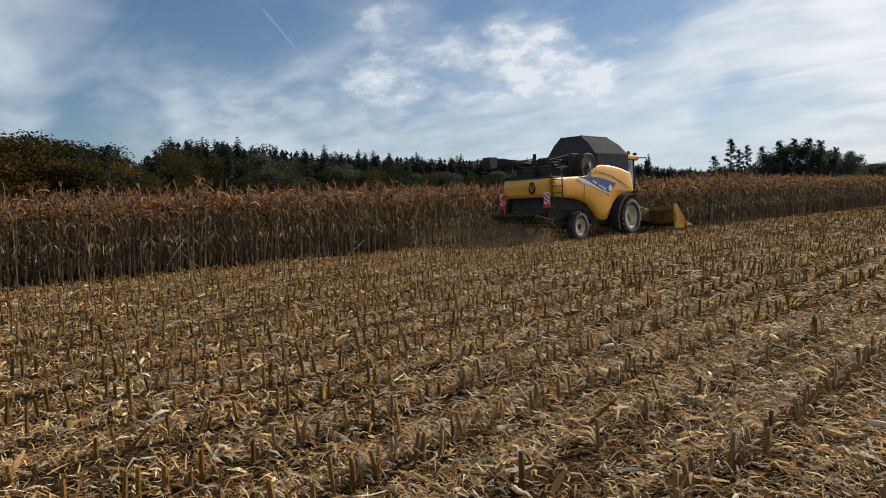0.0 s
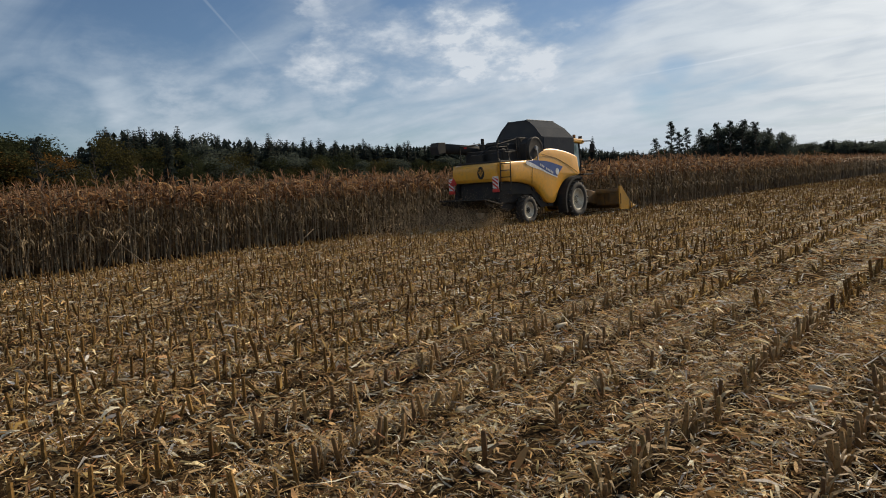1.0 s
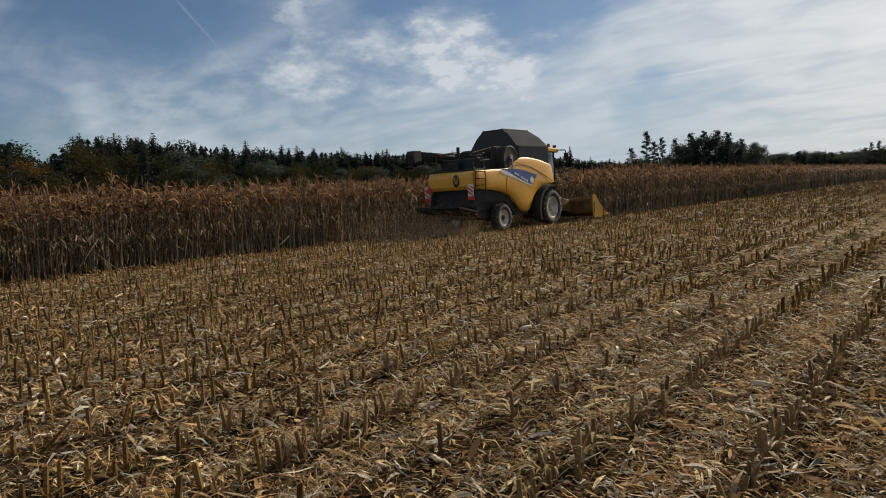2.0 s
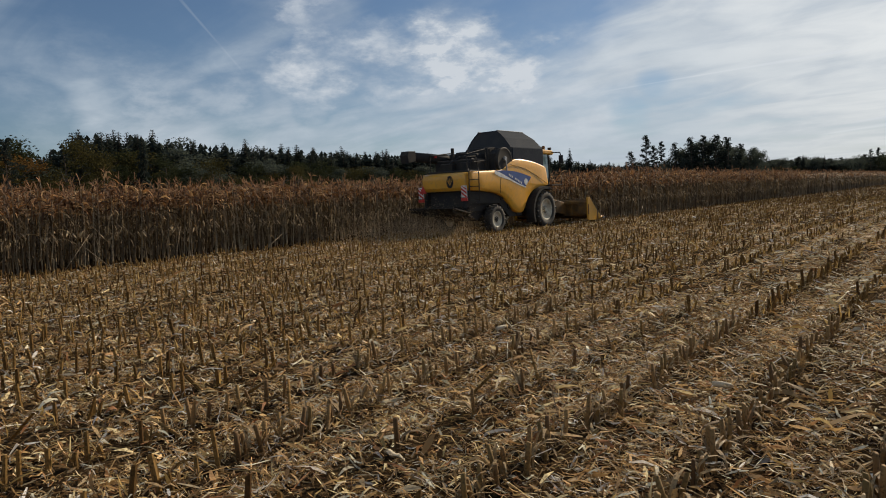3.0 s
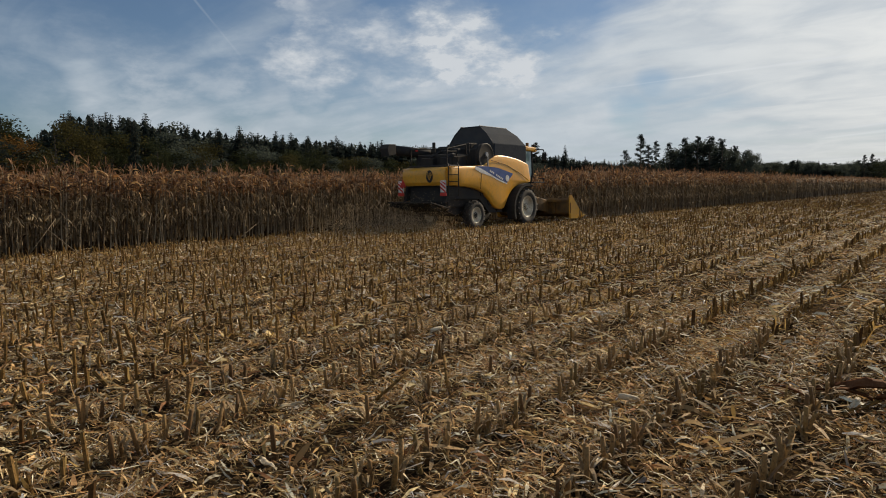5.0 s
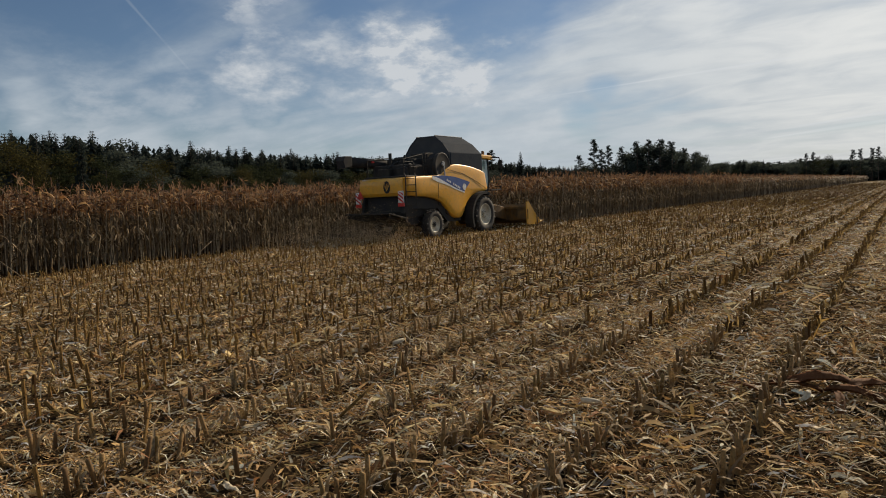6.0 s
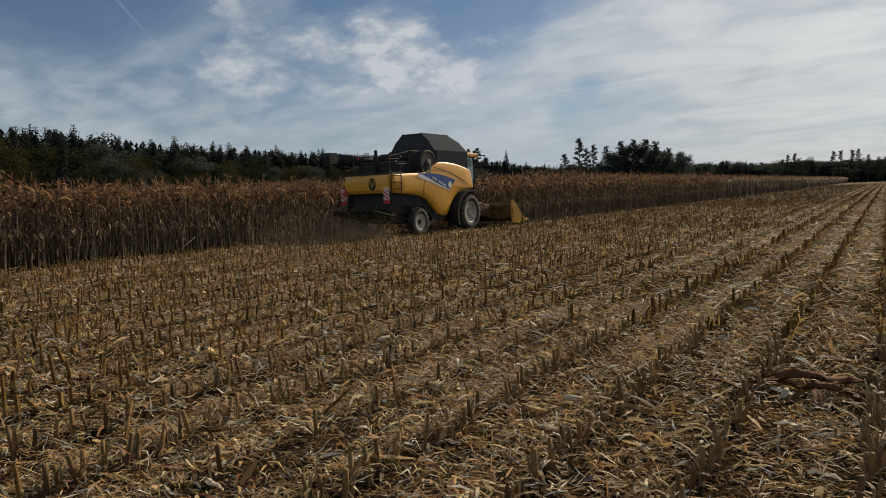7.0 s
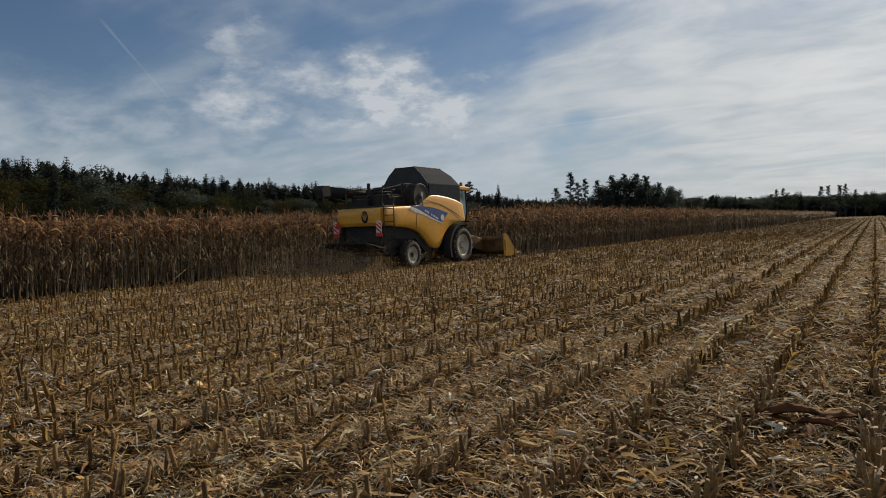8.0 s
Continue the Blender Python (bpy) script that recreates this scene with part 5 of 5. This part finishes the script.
    pipe(bm, [(1.5, 5.2, 1.9), (1.5, 5.25, 2.05), (1.2, 5.25, 2.05)], 0.025)
    part("platform_lamp", bm, M_BLACK, plat)
    # feeder house
    bm = bmesh.new()
    prism(bm, [(4.3, 1.5), (7.1, 1.0), (7.1, 0.4), (4.3, 0.85)], -0.7, 0.7, bevel=0.03)
    part("feeder_house", bm, M_YELLOW_WORN, root)
    return root


def maize_header():
    """The row-crop header: rear wall, auger trough, pointed dividers."""
    root = new("maize_header")
    tagged(root, "worn yellow maize header with pointed row dividers", "header")
    x0, x1 = -2.25, 1.95
    bm = bmesh.new()
    prism(bm, [(5.85, 0.35), (5.85, 1.08), (5.92, 1.14), (5.99, 1.08), (5.99, 0.42), (6.7, 0.28), (6.7, 0.2), (6.05, 0.22)], x0, x1)
    part("header_wall", bm, M_YELLOW_WORN, root, "worn yellow rear wall")
    bm = bmesh.new()
    box(bm, ((x0 + x1) / 2, 5.79, 0.98), (x1 - x0, 0.14, 0.14), bevel=0.02)
    part("cross_beam", bm, M_YELLOW_WORN, root)
    for x in np.linspace(x0 + 0.25, x1 - 0.25, 7):
        bm = bmesh.new()
        box(bm, (float(x), 5.81, 0.68), (0.08, 0.1, 0.62), bevel=0.01)
        part("wall_rib", bm, M_YELLOW_WORN, root)
    bm = bmesh.new()
    box(bm, (1.7, 5.77, 0.66), (0.62, 0.06, 0.5), bevel=0.03)
    part("gear_cover", bm, M_YELLOW_WORN, root)
    bm = bmesh.new()
    rod(bm, (x0 + 0.1, 6.25, 0.6), (x1 - 0.1, 6.25, 0.6), 0.2, 16)
    part("cross_auger", bm, M_DARK, root)
    for x in (x0, x1):
        bm = bmesh.new()
        prism(bm, [(5.8, 0.14), (5.72, 1.12), (5.74, 1.26), (5.86, 1.28), (6.2, 0.98), (6.75, 0.5), (7.15, 0.34), (7.2, 0.2), (6.6, 0.12)], x - 0.035, x + 0.035, bevel=0.012)
        end = part("end_divider", bm, M_YELLOW, root, "yellow end divider with a bright tip")
        bm = bmesh.new()
        bmesh.ops.create_cone(bm, cap_ends=True, segments=14, radius1=0.13, radius2=0.02, depth=0.8, matrix=pose(x, 7.12, 0.25, -84, 0, 0) @ Matrix.Diagonal((1.1, 0.75, 1, 1)))
        part("divider_snout", bm, M_YELLOW, end, smooth=True)
        bm = bmesh.new()
        bmesh.ops.create_cone(bm, cap_ends=True, segments=12, radius1=0.05, radius2=0.008, depth=0.22, matrix=pose(x, 7.6, 0.2, -84, 0, 0))
        part("divider_tip", bm, M_WHITE, end, "worn pale divider tip", smooth=True)
        bm = bmesh.new()
        pipe(bm, [(x, 5.74, 0.2), (x, 5.7, 1.2), (x, 5.86, 1.29), (x, 6.75, 0.52)], 0.03, 6)
        part("edge_tube", bm, M_YELLOW, end)
        bm = bmesh.new()
        box(bm, (x, 5.8, 1.3), (0.1, 0.16, 0.08), bevel=0.02)
        part("bracket", bm, M_YELLOW_WORN, end)
    for x in np.linspace(x0, x1, 7)[1:-1]:
        bm = bmesh.new()
        prism(bm, [(6.4, 0.3), (6.5, 0.7), (6.9, 0.58), (7.5, 0.2), (7.5, 0.14), (6.8, 0.2)], float(x) - 0.16, float(x) + 0.16, bevel=0.06)
        part("row_divider", bm, M_YELLOW, root)
    return root


SIZE = Matrix.Diagonal((0.95, 0.95, 0.965, 1))
combine_harvester().matrix_basis = pose(CX, CY, 0) @ SIZE
maize_header().matrix_basis = pose(CX, CY + 1.13, 0) @ SIZE


# ---- chaff thrown out behind the spreader ----
def chaff_cloud(n):
    """Small flakes in a fan that widens and settles behind the machine."""
    r = np.random.default_rng(23)
    t = r.beta(1.0, 2.6, n)
    away = 6.5 * t
    c = np.stack([CX + 0.45 + r.normal(0, 1, n) * (0.55 + 0.6 * t) - 0.3 * away, CY - 1.5 - away, 0.04 + np.abs(r.normal(0, 1, n)) * (0.42 + 0.35 * t) * (1 - 0.3 * t)], -1)
    c = c[c[:, 0] > EDGE_LEFT + 0.2]
    n = len(c)
    length = r.gamma(3, 0.0035, n).clip(0.004, 0.04)
    v, f = strips(c, length, length * r.uniform(0.3, 0.8, n), r.uniform(0, 6.28, n), r.normal(0, 0.9, n), r.normal(0, 0.5, n), r.normal(0, 1.2, n), 1)
    tagged(new("chaff", mesh_of("chaff", v, f, [M_CHAFF])), "fine tan chaff flying out behind the straw spreader", "chaff", kind="stuff")


M_CHAFF = material("chaff", (0.55, 0.46, 0.32), 0.85, island=[(0.44, 0.31, 0.18), (0.64, 0.50, 0.33), (0.54, 0.41, 0.26)], translucent=0.5, spec=0.1)
chaff_cloud(42000)
